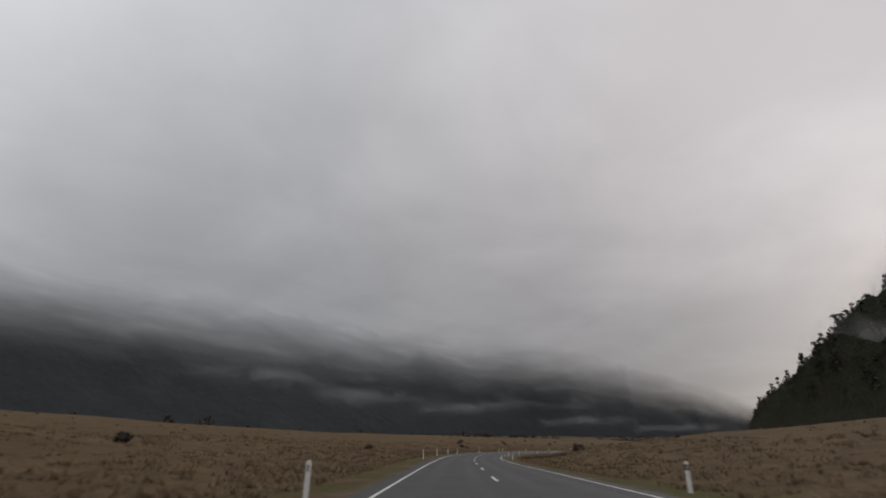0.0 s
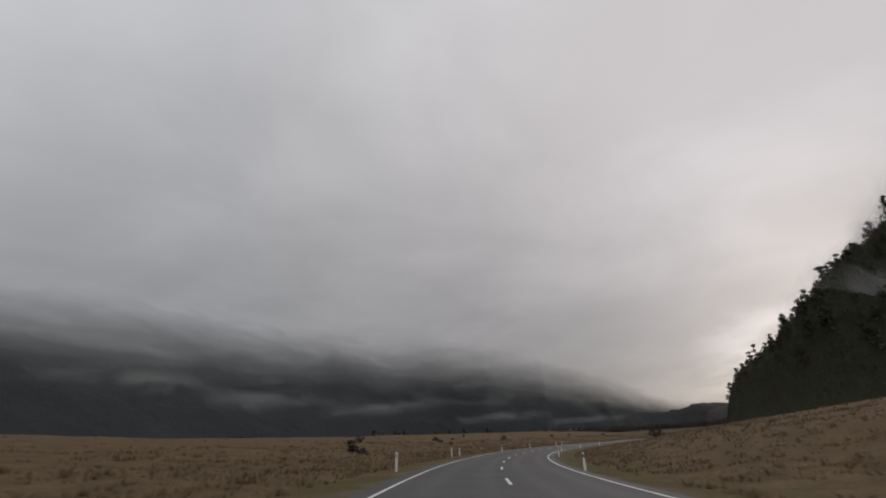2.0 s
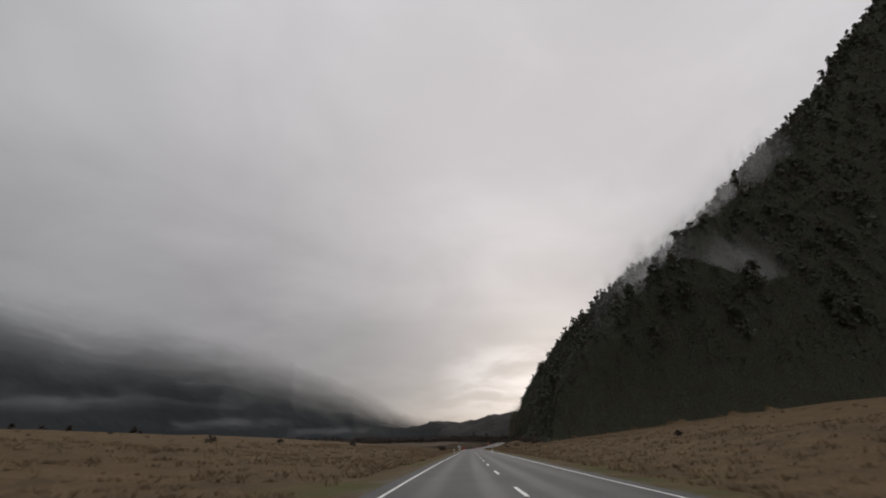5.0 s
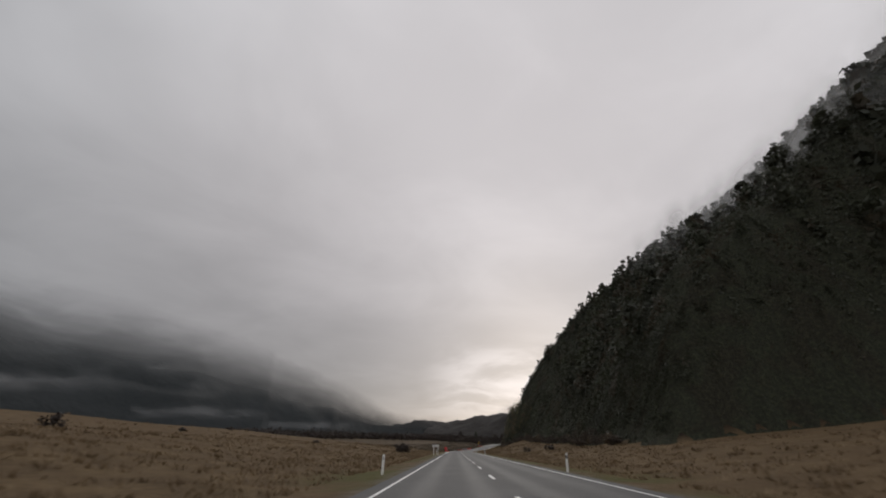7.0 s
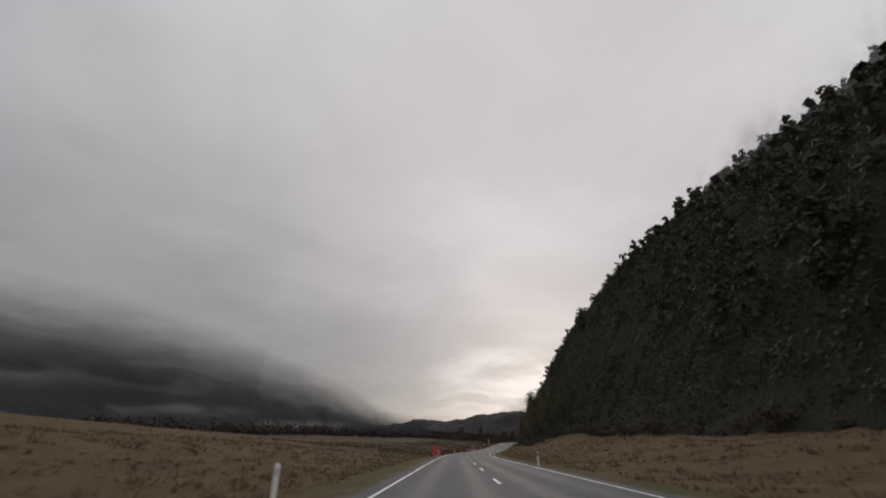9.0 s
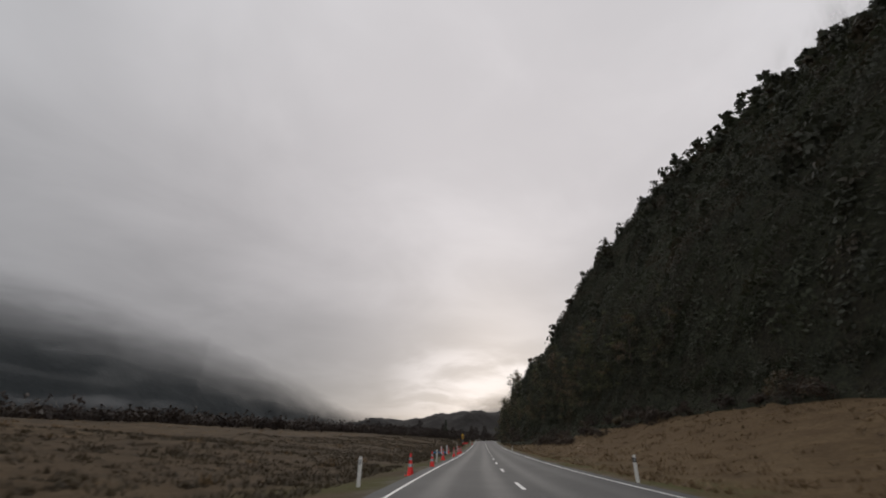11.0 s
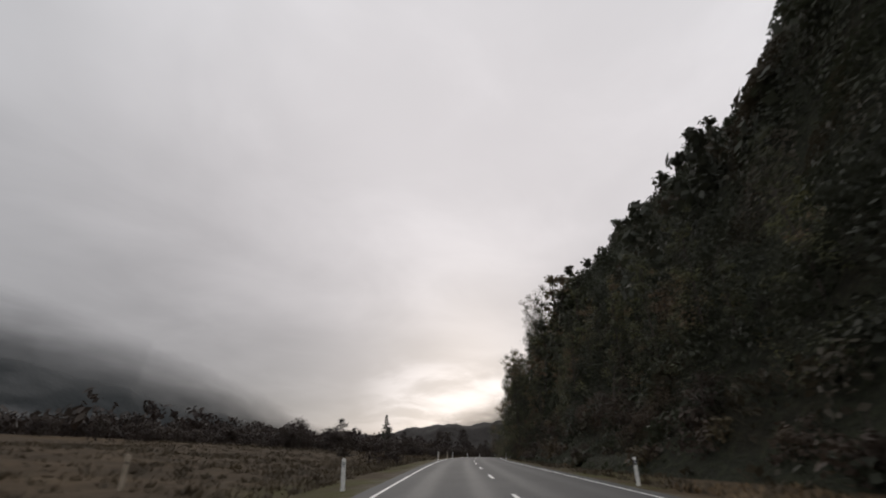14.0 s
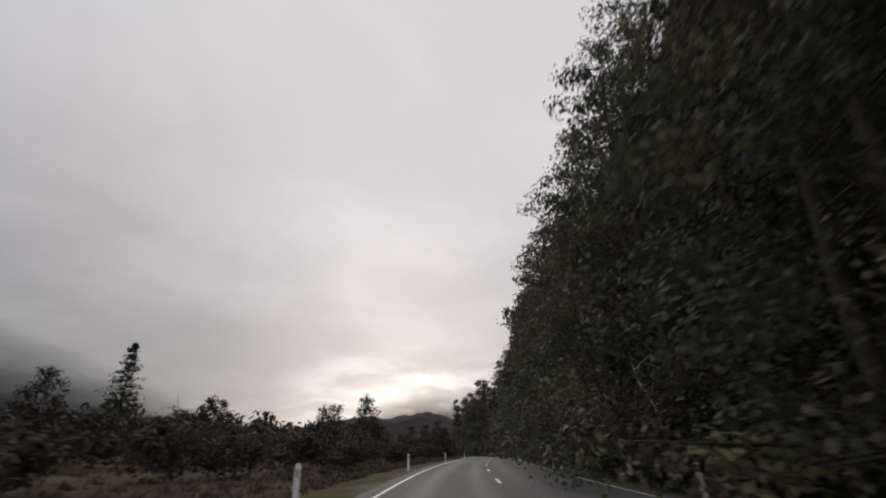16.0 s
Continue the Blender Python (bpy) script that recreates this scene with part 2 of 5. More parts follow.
RED_SHEET = worn("fluorescent_red_sheet", (1.0, 0.045, 0.055), (0.62, 0.04, 0.035), 6.0, 0.4, 0, 0.05, 0.3)
YELLOW = worn("yellow_sign_sheet", (0.90, 0.50, 0.03), (0.6, 0.34, 0.03), 6.0, 0.4, 0, 0.05, 0.25)
GALV = worn("galvanised_steel", (0.52, 0.53, 0.54), (0.3, 0.3, 0.3), 10.0, 0.45, 0.75, 0.1)
TIMBER = worn("weathered_timber", (0.42, 0.36, 0.28), (0.18, 0.15, 0.12), 6.0, 0.85, 0, 0.6)
BLUE = worn("blue_plastic", (0.03, 0.20, 0.45), (0.02, 0.09, 0.2), 5.0, 0.45, 0, 0.1, 0.35)
SAND = worn("sandbag_cloth", (0.42, 0.33, 0.22), (0.2, 0.15, 0.1), 14.0, 0.9, 0, 0.7)
ROCK = worn("pale_rock", (0.40, 0.37, 0.33), (0.17, 0.15, 0.13), 3.0, 0.85, 0, 0.9)
CLAY = worn("ochre_gravel", (0.27, 0.19, 0.12), (0.13, 0.09, 0.055), 3.0, 0.95, 0, 1.0)


def asphalt_material():
    """Chip seal, polished dark in the wheel tracks; the map gives metres across and along."""
    m, t, p = material("chip_seal")
    uv = t.nodes.new("ShaderNodeUVMap").outputs[0]
    s = t.nodes.new("ShaderNodeSeparateXYZ")
    t.links.new(uv, s.inputs[0])
    c = coords(t)
    grain, stain = noise_of(t, c, 26.0, 3.0, 0.7), noise_of(t, c, 0.35, 5.0, 0.6)
    stretch = t.nodes.new("ShaderNodeMapping")
    stretch.inputs["Scale"].default_value = (1.4, 0.05, 1.0)
    t.links.new(uv, stretch.inputs[0])
    streak = noise_of(t, stretch.outputs[0], 1.6, 4.0, 0.55)
    tracks = None
    for x in (-0.75, 0.62, 1.95, 3.25):
        d = math_node(t, "ABSOLUTE", math_node(t, "SUBTRACT", s.outputs[0], x))
        one = smooth(t, d, 0.08, 0.46, 1.0, 0.0)
        tracks = one if tracks is None else math_node(t, "MAXIMUM", tracks, one)
    base = mix_rgb(t, smooth(t, stain, 0.3, 0.7), (0.055, 0.054, 0.054), (0.074, 0.072, 0.071))
    base = mix_rgb(t, math_node(t, "MULTIPLY", tracks, smooth(t, streak, 0.3, 0.65, 0.1, 0.6)), base, (0.045, 0.045, 0.046))
    base = mix_rgb(t, smooth(t, grain, 0.35, 0.75, 0.0, 0.45), base, (0.118, 0.115, 0.112))
    blot = noise_of(t, c, 0.9, 4.0, 0.6, 1.0)
    base = mix_rgb(t, smooth(t, blot, 0.62, 0.74, 0.0, 0.4), base, (0.05, 0.05, 0.05))
    t.links.new(base, p.inputs["Base Color"])
    t.links.new(math_node(t, "SUBTRACT", smooth(t, grain, 0.2, 0.8, 0.68, 0.88), math_node(t, "MULTIPLY", tracks, 0.10)), p.inputs["Roughness"])
    p.inputs["Specular IOR Level"].default_value = 0.3
    bump(t, p, grain, 0.5, 0.008)
    return m


def ground_material():
    """Dry pasture with green verges, gravel shoulders and a forest floor dark with brush and painted tree shade; 'wood'
    and 'verge' come with the mesh.
    """
    m, t, p = material("dry_pasture")
    c = coords(t)
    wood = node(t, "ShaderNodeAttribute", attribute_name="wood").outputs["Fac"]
    verge = node(t, "ShaderNodeAttribute", attribute_name="verge").outputs["Fac"]
    a, b, d = noise_of(t, c, 0.045, 4.0, 0.6), noise_of(t, c, 0.5, 5.0, 0.65), noise_of(t, c, 5.0, 5.0, 0.75)
    h = noise_of(t, c, 1.6, 4.0, 0.65, 0.4)
    base = mix_rgb(t, smooth(t, b, 0.3, 0.7), (0.095, 0.063, 0.034), (0.160, 0.111, 0.061))
    base = mix_rgb(t, smooth(t, a, 0.42, 0.66, 0.0, 0.65), base, (0.118, 0.077, 0.042))
    base = mix_rgb(t, smooth(t, h, 0.50, 0.68, 0.0, 0.5), base, (0.085, 0.056, 0.031))
    base = mix_rgb(t, smooth(t, d, 0.48, 0.72, 0.0, 0.6), base, (0.062, 0.043, 0.025))
    base = mix_rgb(t, smooth(t, d, 0.48, 0.30, 0.0, 0.4), base, (0.25, 0.19, 0.12))
    # duller grass, with shade of the hill and wood put into the same colour
    rough_grass = node(t, "ShaderNodeAttribute", attribute_name="dull").outputs["Fac"]
    base = mix_rgb(t, math_node(t, "MULTIPLY", rough_grass, smooth(t, a, 0.3, 0.6, 0.45, 0.95)), base, mix_rgb(t, smooth(t, b, 0.3, 0.7), (0.050, 0.038, 0.026), (0.098, 0.073, 0.049)))
    green = math_node(t, "MULTIPLY", smooth(t, verge, 0.25, 0.75), smooth(t, noise_of(t, c, 0.21, 3.0), 0.38, 0.6, 0.0, 0.8))
    base = mix_rgb(t, green, base, (0.085, 0.085, 0.030))
    edge = math_node(t, "ADD", verge, math_node(t, "MULTIPLY", math_node(t, "SUBTRACT", b, 0.5), 0.5))
    base = mix_rgb(t, smooth(t, edge, 0.80, 0.97, 0.0, 0.85), base, mix_rgb(t, smooth(t, d, 0.3, 0.7), (0.10, 0.085, 0.068), (0.19, 0.165, 0.135)))
    # forest floor: dark brush, with the shade under the trees put into its colour
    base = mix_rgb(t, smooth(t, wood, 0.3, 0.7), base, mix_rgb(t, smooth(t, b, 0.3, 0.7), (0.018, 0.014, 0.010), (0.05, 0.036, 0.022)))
    t.links.new(base, p.inputs["Base Color"])
    p.inputs["Roughness"].default_value = 0.95
    p.inputs["Specular IOR Level"].default_value = 0.1
    bump(t, p, math_node(t, "ADD", b, math_node(t, "MULTIPLY", d, 0.4)), 0.9, 0.25)
    return m


def range_material(name, dark, light, scale):
    """Bush-clad slope that fades up into cloud: 'lift' is height over cloud base; wisps are thinned slope."""
    m, t, p = material(name)
    c = coords(t)
    lift = node(t, "ShaderNodeAttribute", attribute_name="lift").outputs["Fac"]
    n, f = noise_of(t, c, scale, 6.0, 0.6), noise_of(t, c, scale * 8, 4.0, 0.6)
    t.links.new(mix_rgb(t, math_node(t, "ADD", math_node(t, "MULTIPLY", n, 0.6), math_node(t, "MULTIPLY", f, 0.4)), dark, light), p.inputs["Base Color"])
    p.inputs["Roughness"].default_value = 0.95
    bump(t, p, n, 0.5, 20.0)
    st = t.nodes.new("ShaderNodeMapping")
    st.inputs["Scale"].default_value = (1.0, 1.0, 3.2)
    t.links.new(c, st.inputs[0])
    w1 = noise_of(t, st.outputs[0], 0.0034, 5.0, 0.6, 0.5)
    w2 = noise_of(t, st.outputs[0], 0.006, 3.0, 0.45, 0.3)
    top = math_node(t, "ADD", lift, math_node(t, "MULTIPLY", math_node(t, "SUBTRACT", w1, 0.5), 0.26))
    # haze put into the slope's own transparency, so the bright sky shows through
    hide = smooth(t, top, 0.32, 1.15, 0.0, 1.0)
    wisp = math_node(t, "MULTIPLY", smooth(t, w2, 0.45, 0.85, 0.0, 0.13), smooth(t, lift, 0.08, 0.4))
    haze = math_node(t, "ADD", math_node(t, "ADD", hide, wisp), 0.0, clamp=True)
    clear = t.nodes.new("ShaderNodeBsdfTransparent")
    mx = t.nodes.new("ShaderNodeMixShader")
    t.links.new(haze, mx.inputs[0])
    t.links.new(p.outputs[0], mx.inputs[1])
    t.links.new(clear.outputs[0], mx.inputs[2])
    t.links.new(mx.outputs[0], t.nodes["Material Output"].inputs[0])
    return m


def mist_material(name, most):
    """Thin cloud: white scatter seen through ragged holes, soft towards the sheet's rim."""
    m, t, p = material(name)
    c = coords(t)
    uv = t.nodes.new("ShaderNodeUVMap").outputs[0]
    s = t.nodes.new("ShaderNodeSeparateXYZ")
    t.links.new(uv, s.inputs[0])
    dx = math_node(t, "MULTIPLY", math_node(t, "SUBTRACT", s.outputs[0], 0.5), 2.0)
    dy = math_node(t, "MULTIPLY", math_node(t, "SUBTRACT", s.outputs[1], 0.5), 2.0)
    r = math_node(t, "SQRT", math_node(t, "ADD", math_node(t, "MULTIPLY", dx, dx), math_node(t, "MULTIPLY", dy, dy)))
    st = t.nodes.new("ShaderNodeMapping")
    st.inputs["Scale"].default_value = (4.5, 1.3, 1.0)
    t.links.new(uv, st.inputs[0])
    o = t.nodes.new("ShaderNodeObjectInfo")
    shift = t.nodes.new("ShaderNodeVectorMath")
    t.links.new(st.outputs[0], shift.inputs[0])
    t.links.new(o.outputs["Location"], shift.inputs[1])
    n = noise_of(t, shift.outputs[0], 1.5, 5.0, 0.55, 0.6)
    soft = math_node(t, "ADD", math_node(t, "SUBTRACT", 1.0, r), math_node(t, "MULTIPLY", math_node(t, "SUBTRACT", n, 0.5), 2.6))
    a = math_node(t, "MULTIPLY", smooth(t, soft, 0.0, 1.6, 0.0, most), smooth(t, r, 0.25, 0.98, 1.0, 0.0))
    d = node(t, "ShaderNodeBsdfDiffuse", i_Color=(0.85, 0.85, 0.86, 1))
    tr = node(t, "ShaderNodeBsdfTranslucent", i_Color=(0.85, 0.85, 0.86, 1))
    both = t.nodes.new("ShaderNodeMixShader")
    t.links.new(d.outputs[0], both.inputs[1])
    t.links.new(tr.outputs[0], both.inputs[2])
    clear = t.nodes.new("ShaderNodeBsdfTransparent")
    mx = t.nodes.new("ShaderNodeMixShader")
    t.links.new(a, mx.inputs[0])
    t.links.new(clear.outputs[0], mx.inputs[1])
    t.links.new(both.outputs[0], mx.inputs[2])
    t.links.new(mx.outputs[0], t.nodes["Material Output"].inputs[0])
    return m


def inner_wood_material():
    """Twigs, stems and leaves deep in the wood, the shade there put into the colour."""
    m, t, p = material("shaded_twigs_and_leaves")
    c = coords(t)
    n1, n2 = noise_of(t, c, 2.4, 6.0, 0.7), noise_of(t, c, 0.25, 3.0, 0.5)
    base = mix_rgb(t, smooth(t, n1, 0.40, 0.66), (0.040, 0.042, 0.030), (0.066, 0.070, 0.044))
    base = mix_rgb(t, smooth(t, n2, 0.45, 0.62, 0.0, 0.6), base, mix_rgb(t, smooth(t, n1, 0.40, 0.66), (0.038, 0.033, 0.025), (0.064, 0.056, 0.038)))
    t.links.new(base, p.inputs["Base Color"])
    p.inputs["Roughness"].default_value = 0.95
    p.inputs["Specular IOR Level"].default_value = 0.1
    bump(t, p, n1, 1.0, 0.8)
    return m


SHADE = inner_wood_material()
ASPHALT, PASTURE, MIST, FAR_MIST = asphalt_material(), ground_material(), mist_material("thin_cloud", 0.42), mist_material("faint_far_cloud", 0.26)
RANGE = range_material("cloudy_range_slope", (0.010, 0.013, 0.014), (0.026, 0.031, 0.033), 0.012)
HILLS = range_material("far_bush_hill", (0.009, 0.008, 0.007), (0.026, 0.021, 0.017), 0.02)


# ---- mesh helpers ----
def mesh_from(name, verts, faces, mat, smooth_shade=False, uv=None, attributes=()):
    """A mesh of numpy vertices and same-sided faces (n, 3) or (n, 4)."""
    verts, faces = np.asarray(verts, np.float32), np.asarray(faces, np.int32)
    me = bpy.data.meshes.new(name)
    k = faces.shape[1]
    me.vertices.add(len(verts))
    me.vertices.foreach_set("co", verts.ravel())
    me.loops.add(faces.size)
    me.loops.foreach_set("vertex_index", faces.ravel())
    me.polygons.add(len(faces))
    me.polygons.foreach_set("loop_start", np.arange(0, faces.size, k, dtype=np.int32))
    me.polygons.foreach_set("loop_total", np.full(len(faces), k, np.int32))
    me.polygons.foreach_set("use_smooth", np.full(len(faces), smooth_shade))
    if uv is not None:
        layer = me.uv_layers.new(name="UVMap")
        layer.data.foreach_set("uv", np.asarray(uv, np.float32)[faces.ravel()].ravel())
    for key, val in attributes:
        me.attributes.new(key, "FLOAT", "POINT").data.foreach_set("value", np.asarray(val, np.float32))
    me.update(calc_edges=True)
    me.validate()
    me.materials.append(mat)
    return me


def part(name, bm, mat, parent, label=""):
    """Links a bmesh as one mesh object under a thing or a part."""
    me = bpy.data.meshes.new(name)
    bm.to_mesh(me)
    bm.free()
    me.materials.append(mat)
    ob = new(name, me)
    ob.parent = parent
    return tagged(ob, label)


def box(bm, size, at=(0, 0, 0), bevel=0.0, turn=None):
    m = Matrix.Translation(at) @ (turn or Matrix()) @ Matrix.Diagonal((*size, 1))
    made = bmesh.ops.create_cube(bm, size=1.0, matrix=m)["verts"]
    if bevel:
        edges = list({e for v in made for e in v.link_edges})
        bmesh.ops.bevel(bm, geom=edges, offset=bevel, segments=2, affect="EDGES", profile=0.6)
    return bm


def tube(bm, a, b, ra, rb, sides=8):
    a, b = Vector(a), Vector(b)
    m = Matrix.Translation((a + b) / 2) @ (b - a).to_track_quat("Z", "Y").to_matrix().to_4x4()
    bmesh.ops.create_cone(bm, cap_ends=True, segments=sides, radius1=ra, radius2=rb, depth=(b - a).length, matrix=m)
    return bm


def prism(bm, outline, depth, at=(0, 0, 0)):
    """A flat plate: outline in x and z, thickness along y from at."""
    front = [bm.verts.new((x + at[0], at[1], z + at[2])) for x, z in outline]
    back = [bm.verts.new((x + at[0], at[1] + depth, z + at[2])) for x, z in outline]
    bm.faces.new(front)
    bm.faces.new(back[::-1])
    for i in range(len(front)):
        j = (i + 1) % len(front)
        bm.faces.new((front[j], front[i], back[i], back[j]))
    return bm


def rounded(w, h, r, n=4):
    pts = []
    for cx, cz, a0 in ((w - r, h - r, 0), (r - w, h - r, 90), (r - w, r - h, 180), (w - r, r - h, 270)):
        pts += [(cx + r * math.cos(radians(a0 + 90 * i / n)), cz + r * math.sin(radians(a0 + 90 * i / n))) for i in range(n + 1)]
    return pts


def thing(name, m, label, category, group=""):
    ob = new(name)
    ob.matrix_basis = m
    return tagged(ob, label, category, group)


# ---- the road's line: headings, cross fall and grade every 19.5 m ----
STEP = 19.5
HEADINGS = [-1.4, -1.4, -1.4, -1.4, -1.5, -2.9, -5.7, -10.4, -16.1, -22.0, -27.8, -33.8, -38.4, -41.6, -43.1, -43.4, -43.4, -43.4, -43.4, -43.4, -43.4, -43.4, -43.3, -43.6, -45.0, -48.4, -51.6, -51.9, -51.4, -51.9, -51.9, -51.4, -51.6, -52.9, -55.9, -59.4, -62.9, -66.4, -66.6, -65.0, -61.0, -56.0, -52.0, -49.5, -48.0, -47.5, -47.5, -47.5]
CROSSFALL = [0.0, 0.0, 0.0, 0.0, 0.5, 2.6, 3.6, 3.2, 3.5, 3.3, 3.8, 3.5, 3.0, 2.0, 1.0, 0.3, 0.1, -0.1, -0.1, 0.0, 0.0, 0.0, 0.0, 0.0, 0.0, -0.3, -0.2, -0.2, -0.8, -0.1, 0.2, 0.3, 0.3, 0.5, 1.0, 1.5, 1.5, 1.5, 1.5, 1.5, 1.5, 1.5, 1.5, 1.5, 1.5, 1.5, 1.5, 1.5]
GRADES = [0.0, 0.0, 0.0, 0.0, 0.0, 0.0, 0.0, 0.0, 0.0, 0.0, 0.0, 0.0, 0.0, 0.0, 0.0, 0.0, 0.0, 0.0, 0.0, 0.0, 0.0, 0.0, 0.0, 0.0, 0.0, 0.0, 0.005, 0.01, 0.015, 0.02, 0.025, 0.03, 0.028, 0.024, 0.019, 0.015, 0.011, 0.007, 0.004, 0.0, 0.0, 0.0, 0.0, 0.0, 0.0, 0.0, 0.0, 0.0]
DS = 0.5
ks = np.arange(len(HEADINGS)) * STEP - 58.5
AS = np.arange(ks[0], ks[-1] + 1e-6, DS)


def eased(values, half=24):
    v = np.interp(AS, ks, values)
    return np.convolve(np.pad(v, half, mode="edge"), np.ones(2 * half + 1) / (2 * half + 1), "valid")


AH = np.radians(eased(HEADINGS))
AB = np.tan(np.radians(eased(CROSSFALL)))
AX, AY, AZ = (np.cumsum(v) * DS for v in (-np.sin(AH), np.cos(AH), eased(GRADES)))
zero = int(round(58.5 / DS))
AX, AY = AX - AX[zero], AY - AY[zero]
MID = 1.21                                       # the centre line, metres right of the axis


def locate(x, y):
    """Station and offset (right positive) of points from the road's axis."""
    x, y = np.asarray(x, float), np.asarray(y, float)
    s, l = np.empty(len(x)), np.empty(len(x))
    cx, cy = AX[::4], AY[::4]
    for a in range(0, len(x), 4000):
        b = slice(a, a + 4000)
        i = ((x[b, None] - cx) ** 2 + (y[b, None] - cy) ** 2).argmin(1) * 4
        h, ex, ey = AH[i], x[b] - AX[i], y[b] - AY[i]
        s[b] = AS[i] + np.clip(-np.sin(h) * ex + np.cos(h) * ey, -2, 2)
        side_off = np.cos(h) * ex + np.sin(h) * ey
        far = np.hypot(ex, ey)
        l[b] = np.where(np.abs(side_off) > 0.7 * far, np.sign(side_off) * far, side_off)
    return s, l


def on_axis(s, l):
    i = np.clip(((np.asarray(s, float) - AS[0]) / DS), 0, len(AS) - 1)
    g = lambda v: np.interp(i, np.arange(len(AS)), v)
    h = g(AH)
    return g(AX) + np.cos(h) * l, g(AY) + np.sin(h) * l, h


# ---- the wooded hillside's foot, seen from above; the hill lies to its right ----
FOOT = np.array([(560, -160), (430, -40), (330, 82), (262, 165), (204, 214), (161, 257),
                 (168.7, 266.6), (182.2, 277.9), (210.3, 304.8), (237.3, 330.0), (265.1, 355.1), (281.1, 372.9), (293.5, 388.4), (306.7, 403.2), (320.8, 416.9), (341.4, 434.7), (365.8, 453.1), (392.1, 469.4), (414.2, 480.2), (437.1, 490.1), (460.1, 500.4), (482.7, 512.4), (504.4, 525.9), (525.2, 540.4), (546.3, 554.3),
                 (600, 572), (680, 560), (760, 470), (860, 280)], float)


def inside(x, y):
    """Metres behind the foot of the hill (negative on the valley floor)."""
    best, sign = np.full(len(x), 1e9), np.ones(len(x))
    for a, b in zip(FOOT[:-1], FOOT[1:]):
        d = b - a
        u = np.clip(((x - a[0]) * d[0] + (y - a[1]) * d[1]) / (d @ d), 0, 1)
        ex, ey = x - a[0] - u * d[0], y - a[1] - u * d[1]
        r = np.hypot(ex, ey)
        side = np.where(d[1] * ex - d[0] * ey > 0, 1.0, -1.0)
        better = r < best - 1e-6
        best, sign = np.where(better, r, best), np.where(better, side, sign)
    return best * sign


def away(x, y, line):
    """Shortest distance to a polyline."""
    best = np.full(len(x), 1e9)
    for a, b in zip(line[:-1], line[1:]):
        d = b - a
        u = np.clip(((x - a[0]) * d[0] + (y - a[1]) * d[1]) / (d @ d), 0, 1)
        best = np.minimum(best, np.hypot(x - a[0] - u * d[0], y - a[1] - u * d[1]))
    return best


def ripple(x, y, scale, seed=0.0):
    return np.array([noise.noise((a / scale, b / scale, seed)) for a, b in zip(x, y)])


def hill_face(p, s):
    """Height of the hillside p metres behind its foot, at station s."""
    table, columns = np.array(HILL_Z, float), np.arange(len(HILL_S))
    u = np.clip(np.interp(s, HILL_S, columns), 0, len(columns) - 1.001)
    v = np.clip(np.interp(p, HILL_P, np.arange(len(HILL_P))), 0, len(HILL_P) - 1.001)
    i, j = u.astype(int), v.astype(int)
    u, v = u - i, v - j
    return (table[j, i] * (1 - u) + table[j, i + 1] * u) * (1 - v) + (table[j + 1, i] * (1 - u) + table[j + 1, i + 1] * u) * v + 0.2 * np.clip(p - 320, 0, None)


def surface(x, y, detail=True):
    """Height of the ground, and how much of it is wood and verge."""
    x, y = np.atleast_1d(np.asarray(x, float)), np.atleast_1d(np.asarray(y, float))
    s, l = locate(x, y)
    i = np.clip((s - AS[0]) / DS, 0, len(AS) - 1)
    z0, b = np.interp(i, np.arange(len(AS)), AZ), np.interp(i, np.arange(len(AS)), AB)
    off = np.abs(l - MID)
    verge = np.clip(1 - (off - 3.0) / 6.0, 0, 1)
    z = z0 - b * np.clip(l, -9, 11) * np.clip(1 - (off - 5) / 12, 0, 1)
    z += np.where(off < 3.5, -0.07, -0.03 - 0.10 * np.exp(-((off - 5.4) / 1.2) ** 2))
    left = np.interp(s, [0, 400, 480], [SLOPE_LEFT, SLOPE_LEFT, 0.068])
    bank = np.interp(s, [0, 370, 440, 478, 512, 535], [0.10, 0.10, 0.17, 0.29, 0.29, 0.21])
    ease = np.clip((off - 6.5) / 14 + 0.35, 0, 1)
    z += np.where(l < 0, left * np.clip(off - 6.5, 0, 60) * ease + SLOPE_FAR * np.clip(off - 66.5, 0, 1600),
                  bank * np.clip(off - 6.5, 0, 18) * ease + SLOPE_RIGHT * np.clip(off - 24.5, 0, 42) + 0.05 * np.clip(off - 66.5, 0, 1600))
    if detail:
        far = np.clip((off - 4.5) / 12, 0, 1)
        z += far * (0.22 * ripple(x, y, 6.0) + 0.45 * ripple(x, y, 24.0, 3.0)) + np.clip((off - 40) / 120, 0, 1) * 3.0 * ripple(x, y, 130.0, 7.0)
    q = inside(x, y)
    lump = 1.0 + (0.13 * ripple(x, y, 70.0, 11.0) if detail else 0.0)
    p = away(x, y, FOOT[5:]) * lump                # the face along the road
    face = hill_face(p, s)
    end = HILL_END * away(x, y, FOOT[:6]) * lump     # the face that the road first comes upon
    z += np.where(q > 0, np.minimum(face, end), 0.0)
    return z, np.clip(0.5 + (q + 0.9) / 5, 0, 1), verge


def height(x, y):
    return float(surface([x], [y])[0][0])


def place(s, l, turn=0.0, sink=0.03):
    """A pose on the ground at station s, offset l, facing back along the road."""
    x, y, h = on_axis(s, l)
    return pose(float(x), float(y), height(float(x), float(y)) - sink, 0, 0, math.degrees(float(h)) + turn)


